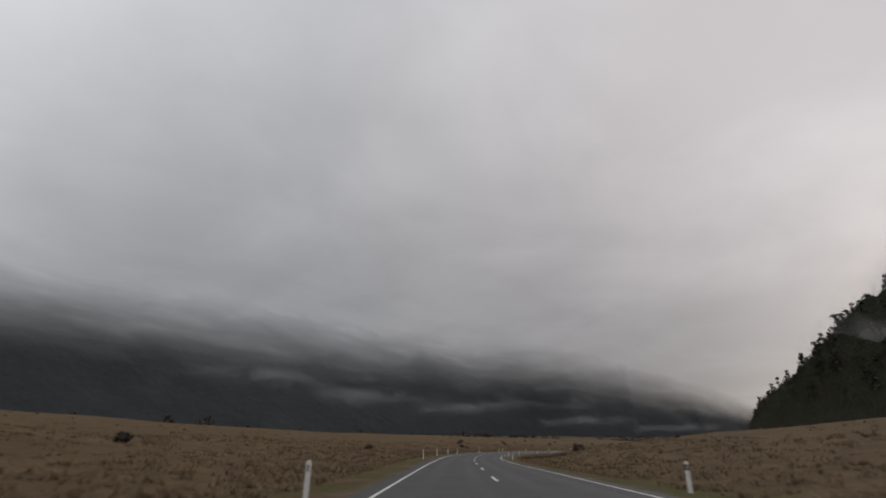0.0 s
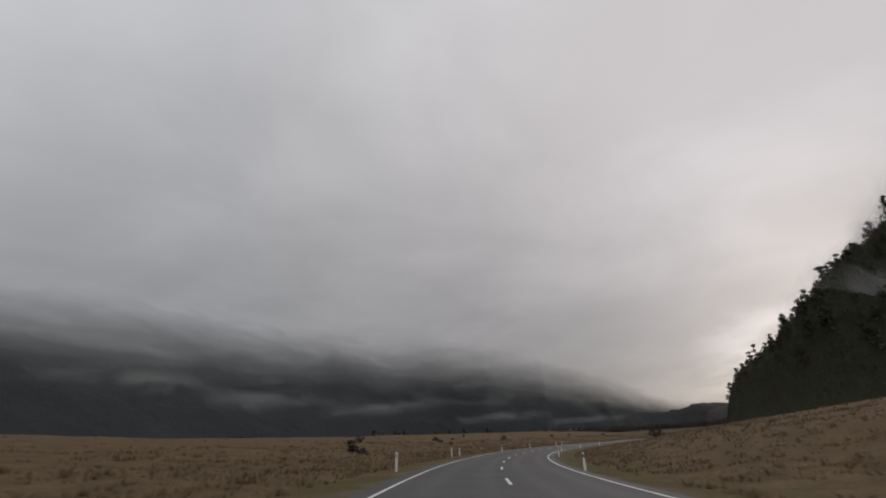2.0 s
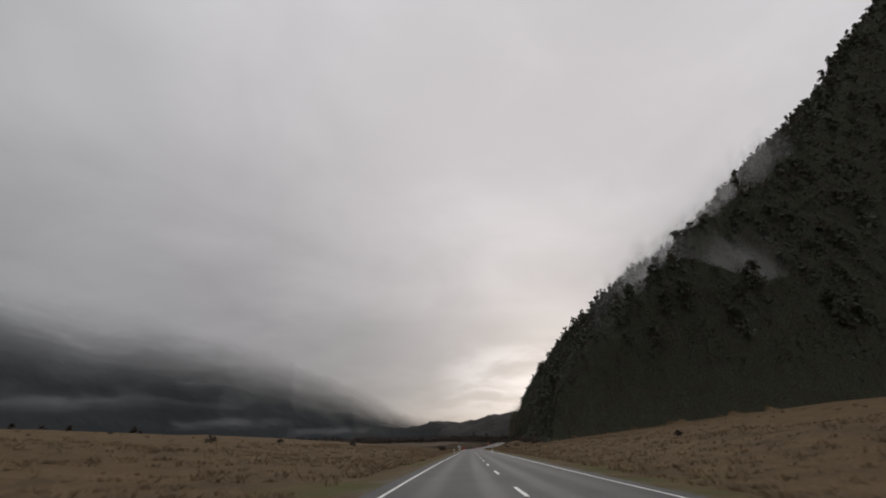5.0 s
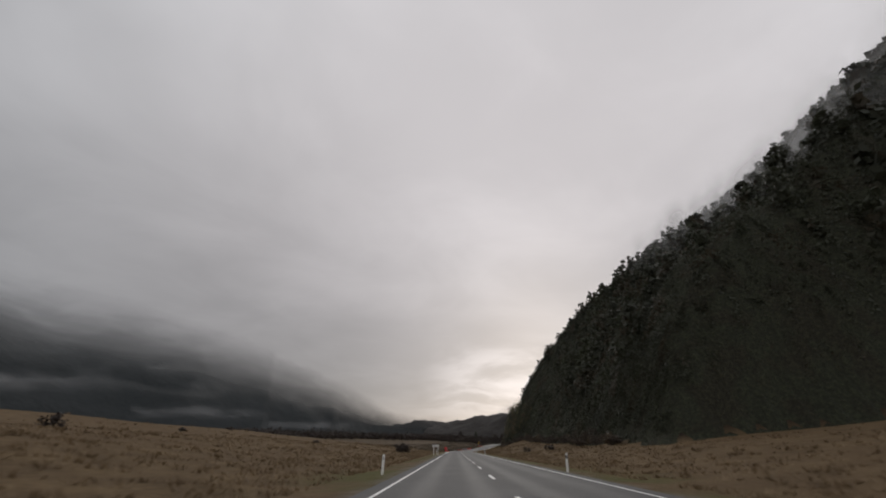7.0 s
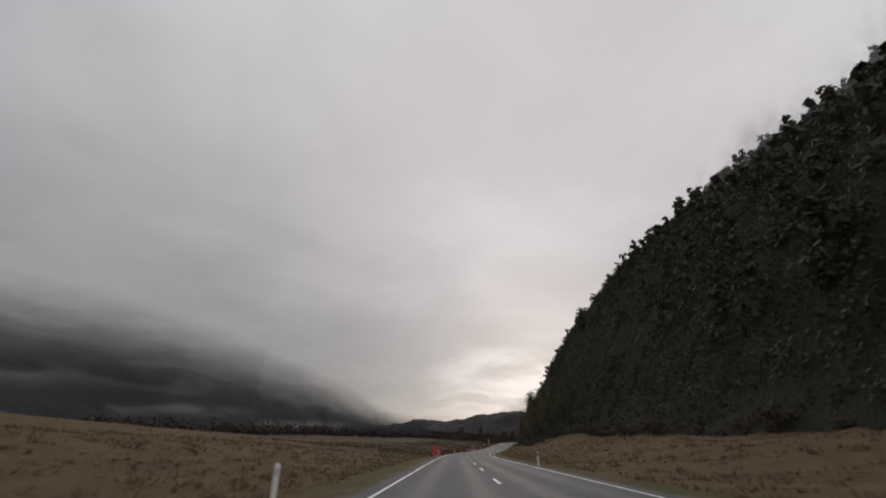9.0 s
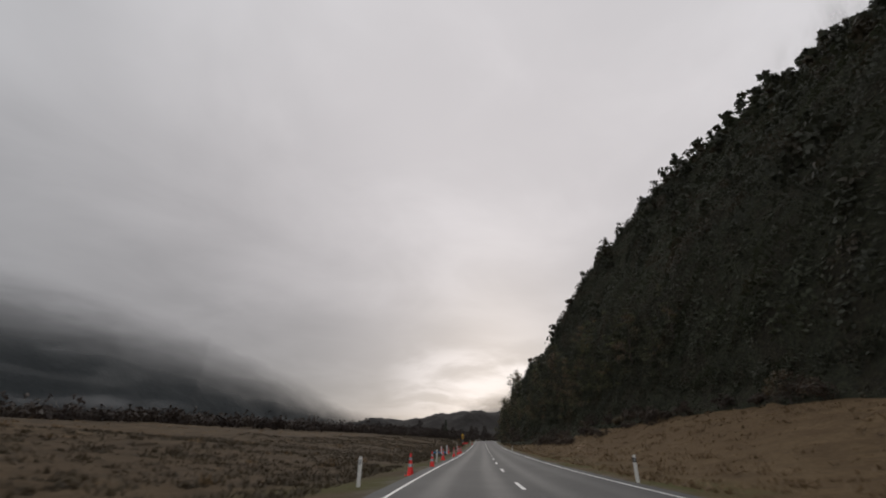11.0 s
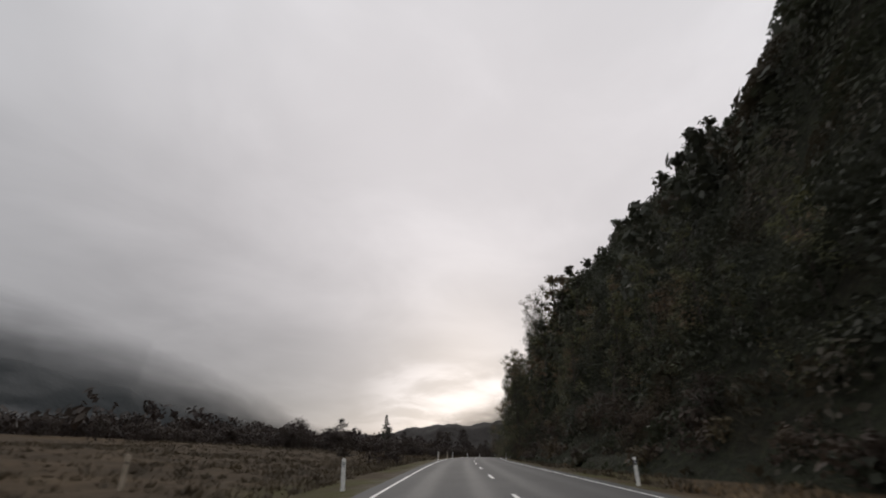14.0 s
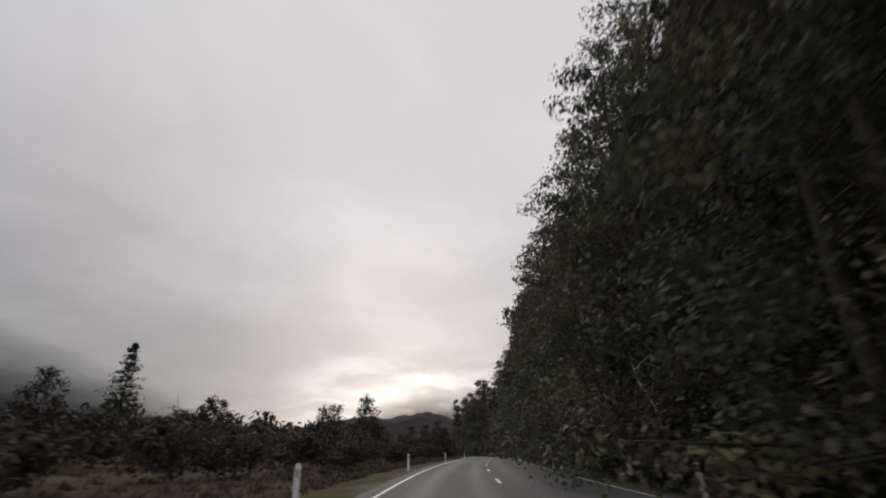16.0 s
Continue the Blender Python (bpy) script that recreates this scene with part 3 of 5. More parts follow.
def dull(v):
    """Where the pasture turns to dull rough grass, toned down for hill shade too: sooner on the left than on the right.
    """
    s, l = locate(v[:, 0], v[:, 1])
    return np.where(l < 0, np.interp(s, [380, 470], [0, 1]), np.interp(s, [530, 575], [0, 1]))


def build_ground():
    from mathutils.geometry import delaunay_2d_cdt
    rows = []
    offs = np.array([-72, -57, -44, -34, -26, -20, -15, -11.5, -9, -7, -5.4, -4.2, -3.2, -2.3, 1.21, 4.7, 5.6, 6.6, 7.8, 9.4, 11.4, 14, 17.5, 22, 28, 36, 46, 58, 72])
    for s in np.arange(AS[0], AS[-1], 3.0):
        x, y, _ = on_axis(np.full(len(offs), s), offs)
        rows.append(np.stack([x, y], 1))
    pts = np.concatenate(rows)
    s, l = locate(pts[:, 0], pts[:, 1])
    want = np.tile(offs, len(rows))
    pts = pts[np.abs(l - want) < 0.6]

    def grid(x0, x1, y0, y1, d):
        gx, gy = np.meshgrid(np.arange(x0, x1, d), np.arange(y0, y1, d))
        return np.stack([gx.ravel(), gy.ravel()], 1) + (np.random.rand(gx.size, 2) - 0.5) * d * 0.5

    mid = grid(-420, 960, -300, 980, 27.0)
    _, lm = locate(mid[:, 0], mid[:, 1])
    slope = grid(150, 700, 40, 560, 9.0)
    qs = inside(slope[:, 0], slope[:, 1])
    _, ls = locate(slope[:, 0], slope[:, 1])
    slope = slope[(qs > -10) & (qs < 130) & (np.abs(ls) > 74)]
    out = grid(-4500, 4900, -4500, 4900, 230.0)
    out = out[(out[:, 0] < -430) | (out[:, 0] > 970) | (out[:, 1] < -310) | (out[:, 1] > 990)]
    foot = grid(140, 700, 40, 560, 3.2)
    qf = inside(foot[:, 0], foot[:, 1])
    sf, lf = locate(foot[:, 0], foot[:, 1])
    foot = foot[(qf > -5) & (qf < 24) & (lf > 8)]
    pts = np.concatenate([pts, mid[np.abs(lm) > 80], slope, foot, out])
    verts, _, faces, *_ = delaunay_2d_cdt([Vector(p) for p in pts], [], [], 0, 1e-4)
    v = np.array([tuple(a) for a in verts])
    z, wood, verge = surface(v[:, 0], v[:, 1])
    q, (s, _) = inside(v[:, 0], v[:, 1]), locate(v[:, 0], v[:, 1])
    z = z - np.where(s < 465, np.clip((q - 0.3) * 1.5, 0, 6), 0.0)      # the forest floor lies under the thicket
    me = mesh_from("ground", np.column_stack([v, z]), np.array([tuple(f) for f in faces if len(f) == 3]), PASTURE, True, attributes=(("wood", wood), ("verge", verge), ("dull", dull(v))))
    tagged(new("ground", me), "dry brown pasture rising from both sides of the road", "ground", kind="structure")


build_ground()


def ribbon(name, offsets, lifts, s0, s1, mat, ds=2.0, uv=True):
    """A strip along the road: offsets across, each lifted off the road's plane."""
    ss = np.arange(s0, s1, ds)
    v, t = [], []
    for off, up_by in zip(offsets, lifts):
        x, y, _ = on_axis(ss, np.full(len(ss), off))
        i = (ss - AS[0]) / DS
        z = np.interp(i, np.arange(len(AS)), AZ) - np.interp(i, np.arange(len(AS)), AB) * off + up_by
        v.append(np.column_stack([x, y, z]))
        t.append(np.column_stack([np.full(len(ss), off), ss]))
    n, k = len(ss), len(offsets)
    faces = [(j * n + i, (j + 1) * n + i, (j + 1) * n + i + 1, j * n + i + 1) for j in range(k - 1) for i in range(n - 1)]
    return new(name, mesh_from(name, np.concatenate(v), faces, mat, True, np.concatenate(t)))


def crown(off):
    return 0.02 - 0.012 * abs(off - MID) / 3


road = ribbon("road", [-2.12, -2.05, -1.6, -0.2, MID, 2.6, 4.0, 4.45, 4.52], [-0.12] + [crown(o) for o in (-2.05, -1.6, -0.2, MID, 2.6, 4.0, 4.45)] + [-0.12],
              AS[0] + 1, AS[-1] - 1, ASPHALT)
tagged(road, "two-lane chip seal road with dark polished wheel tracks", "road", kind="structure")
for o in (-1.62, 4.02):
    line = ribbon("edge_line", [o - 0.04, o + 0.04], [crown(o) + 0.005] * 2, AS[0] + 2, AS[-1] - 2, LINE)
    tagged(line, "worn white painted edge line of the road", "road marking", kind="structure")

dash_me = bpy.data.meshes.new("centre_dash")
dash_bm = box(bmesh.new(), (0.092, 2.2, 0.006), (0, 0, 0), 0.0)
dash_bm.to_mesh(dash_me)
dash_bm.free()
dash_me.materials.append(LINE)
for n in range(-4, 104):
    s = 0.4 + n * 7.6
    x, y, h = on_axis(s, MID)
    i = (s - AS[0]) / DS
    dash = new("centre_dash", dash_me)
    dash.parent = road
    g = math.degrees(math.atan(float(np.interp(i, np.arange(len(AS)), eased(GRADES)))))
    cross = -math.degrees(math.atan(float(np.interp(i, np.arange(len(AS)), AB))))
    dash.matrix_basis = pose(float(x), float(y), float(np.interp(i, np.arange(len(AS)), AZ) - np.interp(i, np.arange(len(AS)), AB) * MID) + crown(MID) + 0.003, g, -cross, math.degrees(float(h)))


# ---- far land ----
EYE = (150.0, 260.0)


def ridge(name, stops, mat, label, depth, steep, rough, n_up=26, n_along=150, floor=None):
    """A slope along stops (bearing, distance, cloud base over the foot): rises away from the valley and keeps going up."""
    b, d, cb = (np.array(v, float) for v in zip(*stops))
    u = np.linspace(0, len(b) - 1, n_along)
    bb, dd, cc = (np.interp(u, np.arange(len(b)), v) for v in (b, d, cb))
    v, lift = [], []
    for j in range(n_up):
        f = j / (n_up - 1)
        r = dd + depth * f
        x, y = EYE[0] + np.sin(np.radians(bb)) * r, EYE[1] + np.cos(np.radians(bb)) * r
        foot = np.array([surface([p], [q], False)[0][0] if floor is None else floor for p, q in zip(EYE[0] + np.sin(np.radians(bb)) * dd, EYE[1] + np.cos(np.radians(bb)) * dd)])
        lump = np.array([noise.fractal((p / rough, q / rough, 0.3), 0.9, 2.1, 5) for p, q in zip(x, y)])
        z = foot - 4 + steep * depth * f * (1 + 0.16 * lump) + 14 * lump * min(1, f * 6)
        v.append(np.column_stack([x, y, z]))
        lift.append((z - foot) / cc)
    faces = [(j * n_along + i, j * n_along + i + 1, (j + 1) * n_along + i + 1, (j + 1) * n_along + i) for j in range(n_up - 1) for i in range(n_along - 1)]
    ob = new(name, mesh_from(name, np.concatenate(v), faces, mat, True, attributes=(("lift", np.concatenate(lift)),)))
    return tagged(ob, label, "mountain", kind="structure")


ridge("mountain_range", [(-100, 930, 320), (-60, 840, 320), (-35, 870, 340), (-10, 1080, 380), (2, 1180, 360), (12, 1240, 320), (20, 1330, 270), (28, 1500, 215), (36, 2000, 120), (52, 3000, 105), (75, 3400, 105)],
      RANGE, "dark bush-clad mountain range vanishing up into low cloud", 640, 0.95, 400.0, 40, 220)


def far_hill(name, stops, mat, label, depth, rough):
    """A rounded hill: crest height given along its length."""
    b, d, top = (np.array(v, float) for v in zip(*stops))
    n_along, n_up = 160, 18
    u = np.linspace(0, len(b) - 1, n_along)
    bb, dd, tt = (np.interp(u, np.arange(len(b)), v) for v in (b, d, top))
    v = []
    for j in range(n_up):
        f = j / (n_up - 1)
        r = dd + depth * f
        x, y = EYE[0] + np.sin(np.radians(bb)) * r, EYE[1] + np.cos(np.radians(bb)) * r
        lump = np.array([noise.fractal((p / rough, q / rough, 1.3), 0.8, 2.1, 6) for p, q in zip(x, y)])
        z = -6 + tt * math.sin(math.pi * min(1, f * 0.62)) * (1 + 0.16 * lump) + 5 * lump * min(1, f * 5)
        v.append(np.column_stack([x, y, z]))
    v = np.concatenate(v)
    faces = [(j * n_along + i, j * n_along + i + 1, (j + 1) * n_along + i + 1, (j + 1) * n_along + i) for j in range(n_up - 1) for i in range(n_along - 1)]
    ob = new(name, mesh_from(name, v, faces, mat, True, attributes=(("lift", np.clip(v[:, 2] / 1200, 0, 1)),)))
    return tagged(ob, label, "mountain", kind="structure")


far_hill("far_hill", [(10, 2500, 30), (20, 2400, 58), (30, 2250, 100), (40, 2100, 140), (50, 2000, 158), (60, 2000, 165), (85, 2000, 150), (130, 2000, 140)],
         HILLS, "low dark bush-covered hill closing the valley", 500, 160.0)
ridge("cloudy_peak", [(30, 3500, 70), (44, 3400, 130), (50, 3300, 300), (56, 3300, 400), (70, 3300, 420), (130, 3300, 400)], RANGE, "grey mountain flank half hidden in low cloud", 700, 0.8, 300.0, 24, 60)


def low_cloud(bearing_to, distance, z, width, tall, label):
    """A thin sheet of cloud hanging in the valley, curved a little, facing it."""
    x, y = EYE[0] + math.sin(radians(bearing_to)) * distance, EYE[1] + math.cos(radians(bearing_to)) * distance
    n, k = 16, 6
    v, uv = [], []
    for j in range(k + 1):
        for i in range(n + 1):
            a, c = i / n - 0.5, j / k - 0.5
            v.append((a * width, 60 * math.sin(a * 5) + 30 * c, c * tall + tall * 0.12 * math.sin(a * 7)))
            uv.append((i / n, j / k))
    faces = [(j * (n + 1) + i, j * (n + 1) + i + 1, (j + 1) * (n + 1) + i + 1, (j + 1) * (n + 1) + i) for j in range(k) for i in range(n)]
    ob = new("low_cloud", mesh_from("low_cloud", v, faces, FAR_MIST, True, uv))
    ob.matrix_basis = pose(x, y, z, 0, 0, -bearing_to)
    ob.visible_shadow = False
    tagged(ob, label, "cloud", kind="stuff")


for b, d, z, w, h in ((13.0, 1200, 74, 560, 52), (-4, 1050, 105, 640, 66), (-20, 930, 115, 560, 70), (25, 1400, 60, 520, 40), (-38, 830, 130, 520, 70)):
    low_cloud(b, d, z, w, h, "thin pale bank of mist against the dark range")

def hill_mist(s, l0, l1, tall):
    """A wisp of mist standing on the wooded slope, across the line of the road."""
    n, k = 20, 6
    gl, gv = np.meshgrid(np.linspace(l0, l1, n + 1), np.linspace(0, 1, k + 1))
    x, y, _ = on_axis(s + 6 * np.sin(gl.ravel() * 0.05), gl.ravel())
    z = surface(x, y, False)[0] - 6 + gv.ravel() * tall
    uv = np.column_stack([((gl - l0) / (l1 - l0)).ravel(), 0.15 + 0.85 * gv.ravel()])
    faces = [(j * (n + 1) + i, j * (n + 1) + i + 1, (j + 1) * (n + 1) + i + 1, (j + 1) * (n + 1) + i) for j in range(k) for i in range(n)]
    at = np.array([x.mean(), y.mean(), z.mean()])
    ob = new("hill_mist", mesh_from("hill_mist", np.column_stack([x, y, z]) - at, faces, MIST, True, uv))
    ob.matrix_basis = pose(*(float(v) for v in at))
    ob.visible_shadow = False
    tagged(ob, "thin mist drifting across the wooded hillside", "mist", kind="stuff")


for s, l0, l1, tall in ((338, 36, 130, 34), (352, 50, 170, 38), (372, 40, 150, 36), (398, 60, 180, 40), (425, 50, 170, 38), (460, 64, 190, 42), (500, 60, 180, 40), (545, 70, 200, 44), (600, 70, 200, 46)):
    hill_mist(s, l0, l1, tall)


# ---- leaves and trees ----
def leaf_quads(rng, centres, radii, count, size, flat=0.35):
    """Small leaf sprays scattered through clumps: four-cornered, turned every way."""
    k = rng.integers(0, len(centres), count)
    d = rng.normal(size=(count, 3))
    d /= np.linalg.norm(d, axis=1)[:, None]
    at = centres[k] + d * (radii[k] * rng.random(count) ** 0.45)[:, None] * np.array([1, 1, 0.8])
    n = d + rng.normal(size=(count, 3)) * 0.38
    n[:, 2] += flat
    n /= np.linalg.norm(n, axis=1)[:, None]
    a = np.cross(n, rng.normal(size=(count, 3)))
    a /= np.linalg.norm(a, axis=1)[:, None]
    b = np.cross(n, a)
    s = size * (0.6 + 0.8 * rng.random(count))[:, None]
    v = np.stack([at - a * s, at - b * s * 0.55 + n * s * 0.15, at + a * s, at + b * s * 0.55 - n * s * 0.1], 1).reshape(-1, 3)
    return v, np.arange(count * 4).reshape(-1, 4)


def crown_clumps(rng, tall, wide, low=0.16, tiers=7, per=4, narrow=0.85):
    c, r = [], []
    for i in range(tiers):
        f = i / (tiers - 1)
        reach = wide * (1 - f * narrow) * (0.55 + 0.45 * math.sin(math.pi * min(1, f + 0.35)))
        for j in range(max(2, int(per * (1.15 - 0.6 * f)))):
            a = rng.random() * 2 * math.pi
            rr = reach * (0.45 + 0.6 * rng.random())
            c.append((rr * math.cos(a), rr * math.sin(a), tall * (low + (0.95 - low) * f) + rng.normal() * tall * 0.03))
            r.append(wide * (0.24 + 0.2 * rng.random()) * (1.1 - 0.4 * f))
        c.append((0, 0, tall * (low + (0.95 - low) * f)))
        r.append(reach * 0.55 + 0.08 * wide)
    return np.array(c), np.array(r)


def low_clumps(rng, tall, wide, n=10):
    """Clumps of a bush: a broad uneven dome down to the ground."""
    a, rr, f = rng.random(n) * 6.283, wide * rng.random(n) ** 0.6 * 0.8, rng.random(n)
    z = tall * (0.2 + 0.55 * f * (1 - 0.5 * rr / wide))
    return np.column_stack([rr * np.cos(a), rr * np.sin(a), z]), wide * (0.32 + 0.2 * rng.random(n)) * (1.1 - 0.4 * f)


def limbs_mesh(rng, centres, tall, girth):
    """A tapered, slightly crooked trunk with limbs that reach into the clumps."""
    bm = bmesh.new()
    knots = [Vector((rng.normal() * 0.04 * tall * f, rng.normal() * 0.04 * tall * f, tall * f * 0.92)) for f in (0, 0.25, 0.5, 0.75, 1.0)]
    for i in range(4):
        tube(bm, knots[i] - Vector((0, 0, 0.12)), knots[i + 1], girth * (1 - i * 0.23), girth * (1 - (i + 1) * 0.23), 7)
    for c in centres[::3]:
        c = Vector(c)
        f = min(0.95, max(0.08, c.z / tall - 0.12)) / 0.92 * 4
        i = min(3, int(f))
        tube(bm, knots[i].lerp(knots[i + 1], f - i), c, girth * 0.28, girth * 0.08, 4)
    return bm


def tree_thing(name, seed, tall, wide, leaves, size, mat, label, category, low=0.16, tiers=7, per=4, narrow=0.85, bark=None, girth=None, dome=False, tight=1.0):
    rng = np.random.default_rng(seed)
    c, r = low_clumps(rng, tall, wide, 16) if dome else crown_clumps(rng, tall, wide, low, tiers, per, narrow)
    root = thing(name, pose(0, 0, -300), label, category)
    part("trunk", limbs_mesh(rng, c, tall, girth or tall * 0.022), bark or BARK, root)
    v, f = leaf_quads(rng, c, r * tight, leaves, size)
    crown_ob = new("crown", mesh_from("crown", v, f, mat))
    crown_ob.parent = root
    return root


def scatter(templates, spots, rng, group, vary=(0.8, 1.2), sink=0.15, placed=False):
    """Copies of templates at (x, y), turned and scaled; the templates themselves take the first spots unless they are placed already."""
    xs, ys = np.array(spots, float).T
    zs = surface(xs, ys)[0]
    for i, (x, y, z) in enumerate(zip(xs, ys, zs)):
        k = i % len(templates)
        m = pose(x, y, z - sink, 0, 0, rng.random() * 360)
        ob = templates[k]
        f = vary[0] + (vary[1] - vary[0]) * rng.random()
        if placed or i >= len(templates):
            ob = copy_thing(ob, m)
        ob.matrix_basis = m @ Matrix.Diagonal((f, f, f * (0.9 + 0.2 * rng.random()), 1))
        tagged(ob, group=group)


def joined(name, kinds, spots, rng, mat, label, category, vary=(0.75, 1.3), sink=0.4):
    """Many plants of a few kinds as one object of stuff."""
    xs, ys = np.array(spots, float).T
    zs = surface(xs, ys)[0]
    vs, fs, base = [], [], 0
    pick = rng.integers(0, len(kinds), len(xs))
    for x, y, z, k in zip(xs, ys, zs, pick):
        v, f = kinds[k]
        a, s = rng.random() * 2 * math.pi, vary[0] + (vary[1] - vary[0]) * rng.random()
        w = v * (s, s, s * (0.85 + 0.4 * rng.random()))
        vs.append(np.column_stack([w[:, 0] * math.cos(a) - w[:, 1] * math.sin(a) + x, w[:, 0] * math.sin(a) + w[:, 1] * math.cos(a) + y, w[:, 2] + z - sink]))
        fs.append(f + base)
        base += len(v)
    return tagged(new(name, mesh_from(name, np.concatenate(vs), np.concatenate(fs), mat)), label, category, kind="stuff")


def jittered(x0, x1, y0, y1, d, rng):
    gx, gy = np.meshgrid(np.arange(x0, x1, d), np.arange(y0, y1, d))
    return np.stack([gx.ravel(), gy.ravel()], 1) + (rng.random((gx.size, 2)) - 0.5) * d * 0.95


# the wood on the hillside: crowns side by side, a leafy skin over an inner sheet coloured as shade
rng = np.random.default_rng(5)
GRID, WX, WY = 2.2, 140.0, -70.0
gx, gy = np.meshgrid(np.arange(WX, 770, GRID), np.arange(WY, 630, GRID), indexing="ij")
wq = inside(gx.ravel(), gy.ravel()).reshape(gx.shape)
ws, wl = (v.reshape(gx.shape) for v in locate(gx.ravel(), gy.ravel()))
wend = away(gx.ravel(), gy.ravel(), FOOT[:6]).reshape(gx.shape)
held = (wq > -9) & (wq < 312) & (ws < 800) & (wl > 0)
wz = np.zeros(gx.shape)
wz[held] = surface(gx[held], gy[held])[0]
CELL = 4.7
cols, rows_n = int(660 / CELL) + 4, int(730 / CELL) + 4
tree_x = WX + (np.arange(cols)[:, None] + rng.random((cols, rows_n))) * CELL
tree_y = WY + (np.arange(rows_n)[None, :] + rng.random((cols, rows_n))) * CELL
tree_h = 4.4 + 2.6 * rng.random((cols, rows_n)) + 1.5 * (rng.random((cols, rows_n)) < 0.14)


def crowns(x, y):
    """Height of the canopy over the ground, and the way out from the nearest crown's middle."""
    ix, iy = ((x - WX) / CELL).astype(int), ((y - WY) / CELL).astype(int)
    top, ox, oy = np.full(len(x), -9.0), np.zeros(len(x)), np.zeros(len(x))
    for di in (-1, 0, 1):
        for dj in (-1, 0, 1):
            i, j = np.clip(ix + di, 0, cols - 1), np.clip(iy + dj, 0, rows_n - 1)
            dx, dy = x - tree_x[i, j], y - tree_y[i, j]
            z = tree_h[i, j] - 0.17 * (dx * dx + dy * dy)
            up = z > top
            top, ox, oy = np.where(up, z, top), np.where(up, dx, ox), np.where(up, dy, oy)
    return np.maximum(top, 1.2), ox, oy


def grown(q, s, end):
    """Trees are lower along the foot of the hill and taller on its steep end."""
    steep_end = 1 + 0.12 * np.clip((375 - s) / 30, 0, 1) * np.clip((60 - end) / 20, 0, 1)
    by_road = 1 + np.interp(s, [425, 462, 540, 556, 602, 612], [0, 0.66, 0.66, 0.3, 0.3, 0.6]) * np.interp(q, [14, 45], [1.0, 0.15])
    return np.interp(q, [-0.5, 2.5, 6, 11], [0.0, 0.5, 0.78, 1.0]) * steep_end * by_road


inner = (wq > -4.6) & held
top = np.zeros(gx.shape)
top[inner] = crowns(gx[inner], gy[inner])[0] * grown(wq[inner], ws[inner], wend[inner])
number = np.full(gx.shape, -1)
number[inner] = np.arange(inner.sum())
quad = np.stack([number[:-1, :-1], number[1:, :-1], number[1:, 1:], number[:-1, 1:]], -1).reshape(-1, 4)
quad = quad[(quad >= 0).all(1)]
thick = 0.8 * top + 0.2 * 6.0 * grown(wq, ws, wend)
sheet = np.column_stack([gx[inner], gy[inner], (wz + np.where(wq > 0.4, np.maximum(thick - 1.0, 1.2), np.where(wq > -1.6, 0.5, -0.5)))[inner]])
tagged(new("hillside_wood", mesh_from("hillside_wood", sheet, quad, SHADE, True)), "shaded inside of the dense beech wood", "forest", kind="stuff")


slope_x, slope_y = np.gradient(np.where(held, wz, 0.0) + top, GRID)
rise = np.where(inner, np.sqrt(1 + slope_x ** 2 + slope_y ** 2), 1.0)


def leafy_skin(lo, hi, size, cover):
    """Leaf sprays over the crowns between two distances from the road."""
    i, j = np.nonzero(inner & (wl >= lo) & (wl < hi) & (wq > -1.5))
    tilt = np.minimum(rise[i, j], 3.2)
    n = int(tilt.sum() * cover * GRID * GRID / (1.1 * size * size))
    k = rng.choice(len(i), n, p=tilt / tilt.sum())
    i, j = np.minimum(i[k], gx.shape[0] - 2), np.minimum(j[k], gx.shape[1] - 2)
    u, v = rng.random(n), rng.random(n)
    x, y = gx[i, j] + u * GRID, gy[i, j] + v * GRID
    mix = lambda g: (g[i, j] * (1 - u) + g[i + 1, j] * u) * (1 - v) + (g[i, j + 1] * (1 - u) + g[i + 1, j + 1] * u) * v
    t, ox, oy = crowns(x, y)
    ok = held[i + 1, j] & held[i, j + 1] & held[i + 1, j + 1]
    g = grown(wq[i, j], ws[i, j], wend[i, j])
    z = mix(wz) + t * g - np.abs(rng.normal(size=n)) * (0.9 + size) + 0.3
    at = np.column_stack([x, y, z])[ok]
    n = len(at)
    nv = np.column_stack([0.6 * ox, 0.6 * oy, np.ones(len(ok))])[ok]
    nv /= np.linalg.norm(nv, axis=1)[:, None]
    nv += rng.normal(size=(n, 3)) * 0.45
    nv /= np.linalg.norm(nv, axis=1)[:, None]
    a = np.cross(nv, rng.normal(size=(n, 3)))
    a /= np.linalg.norm(a, axis=1)[:, None]
    b = np.cross(nv, a)
    s = size * (0.6 + 0.8 * rng.random(n))[:, None]
    verts = np.stack([at - a * s, at - b * s * 0.6 + nv * s * 0.2, at + a * s, at + b * s * 0.6 - nv * s * 0.15], 1).reshape(-1, 3)
    ob = new("hillside_wood", mesh_from("hillside_wood", verts, np.arange(4 * n).reshape(-1, 4), BEECH))
    tagged(ob, "dense dark native beech wood on the steep hillside", "forest", kind="stuff")


for lo, hi, size, cover in ((0, 26, 0.15, 0.70), (26, 48, 0.23, 0.46), (48, 70, 0.29, 0.6), (70, 105, 0.40, 0.5), (105, 150, 0.56, 0.42), (150, 230, 0.78, 0.36), (230, 400, 1.0, 0.3)):
    leafy_skin(lo, hi, size, cover)

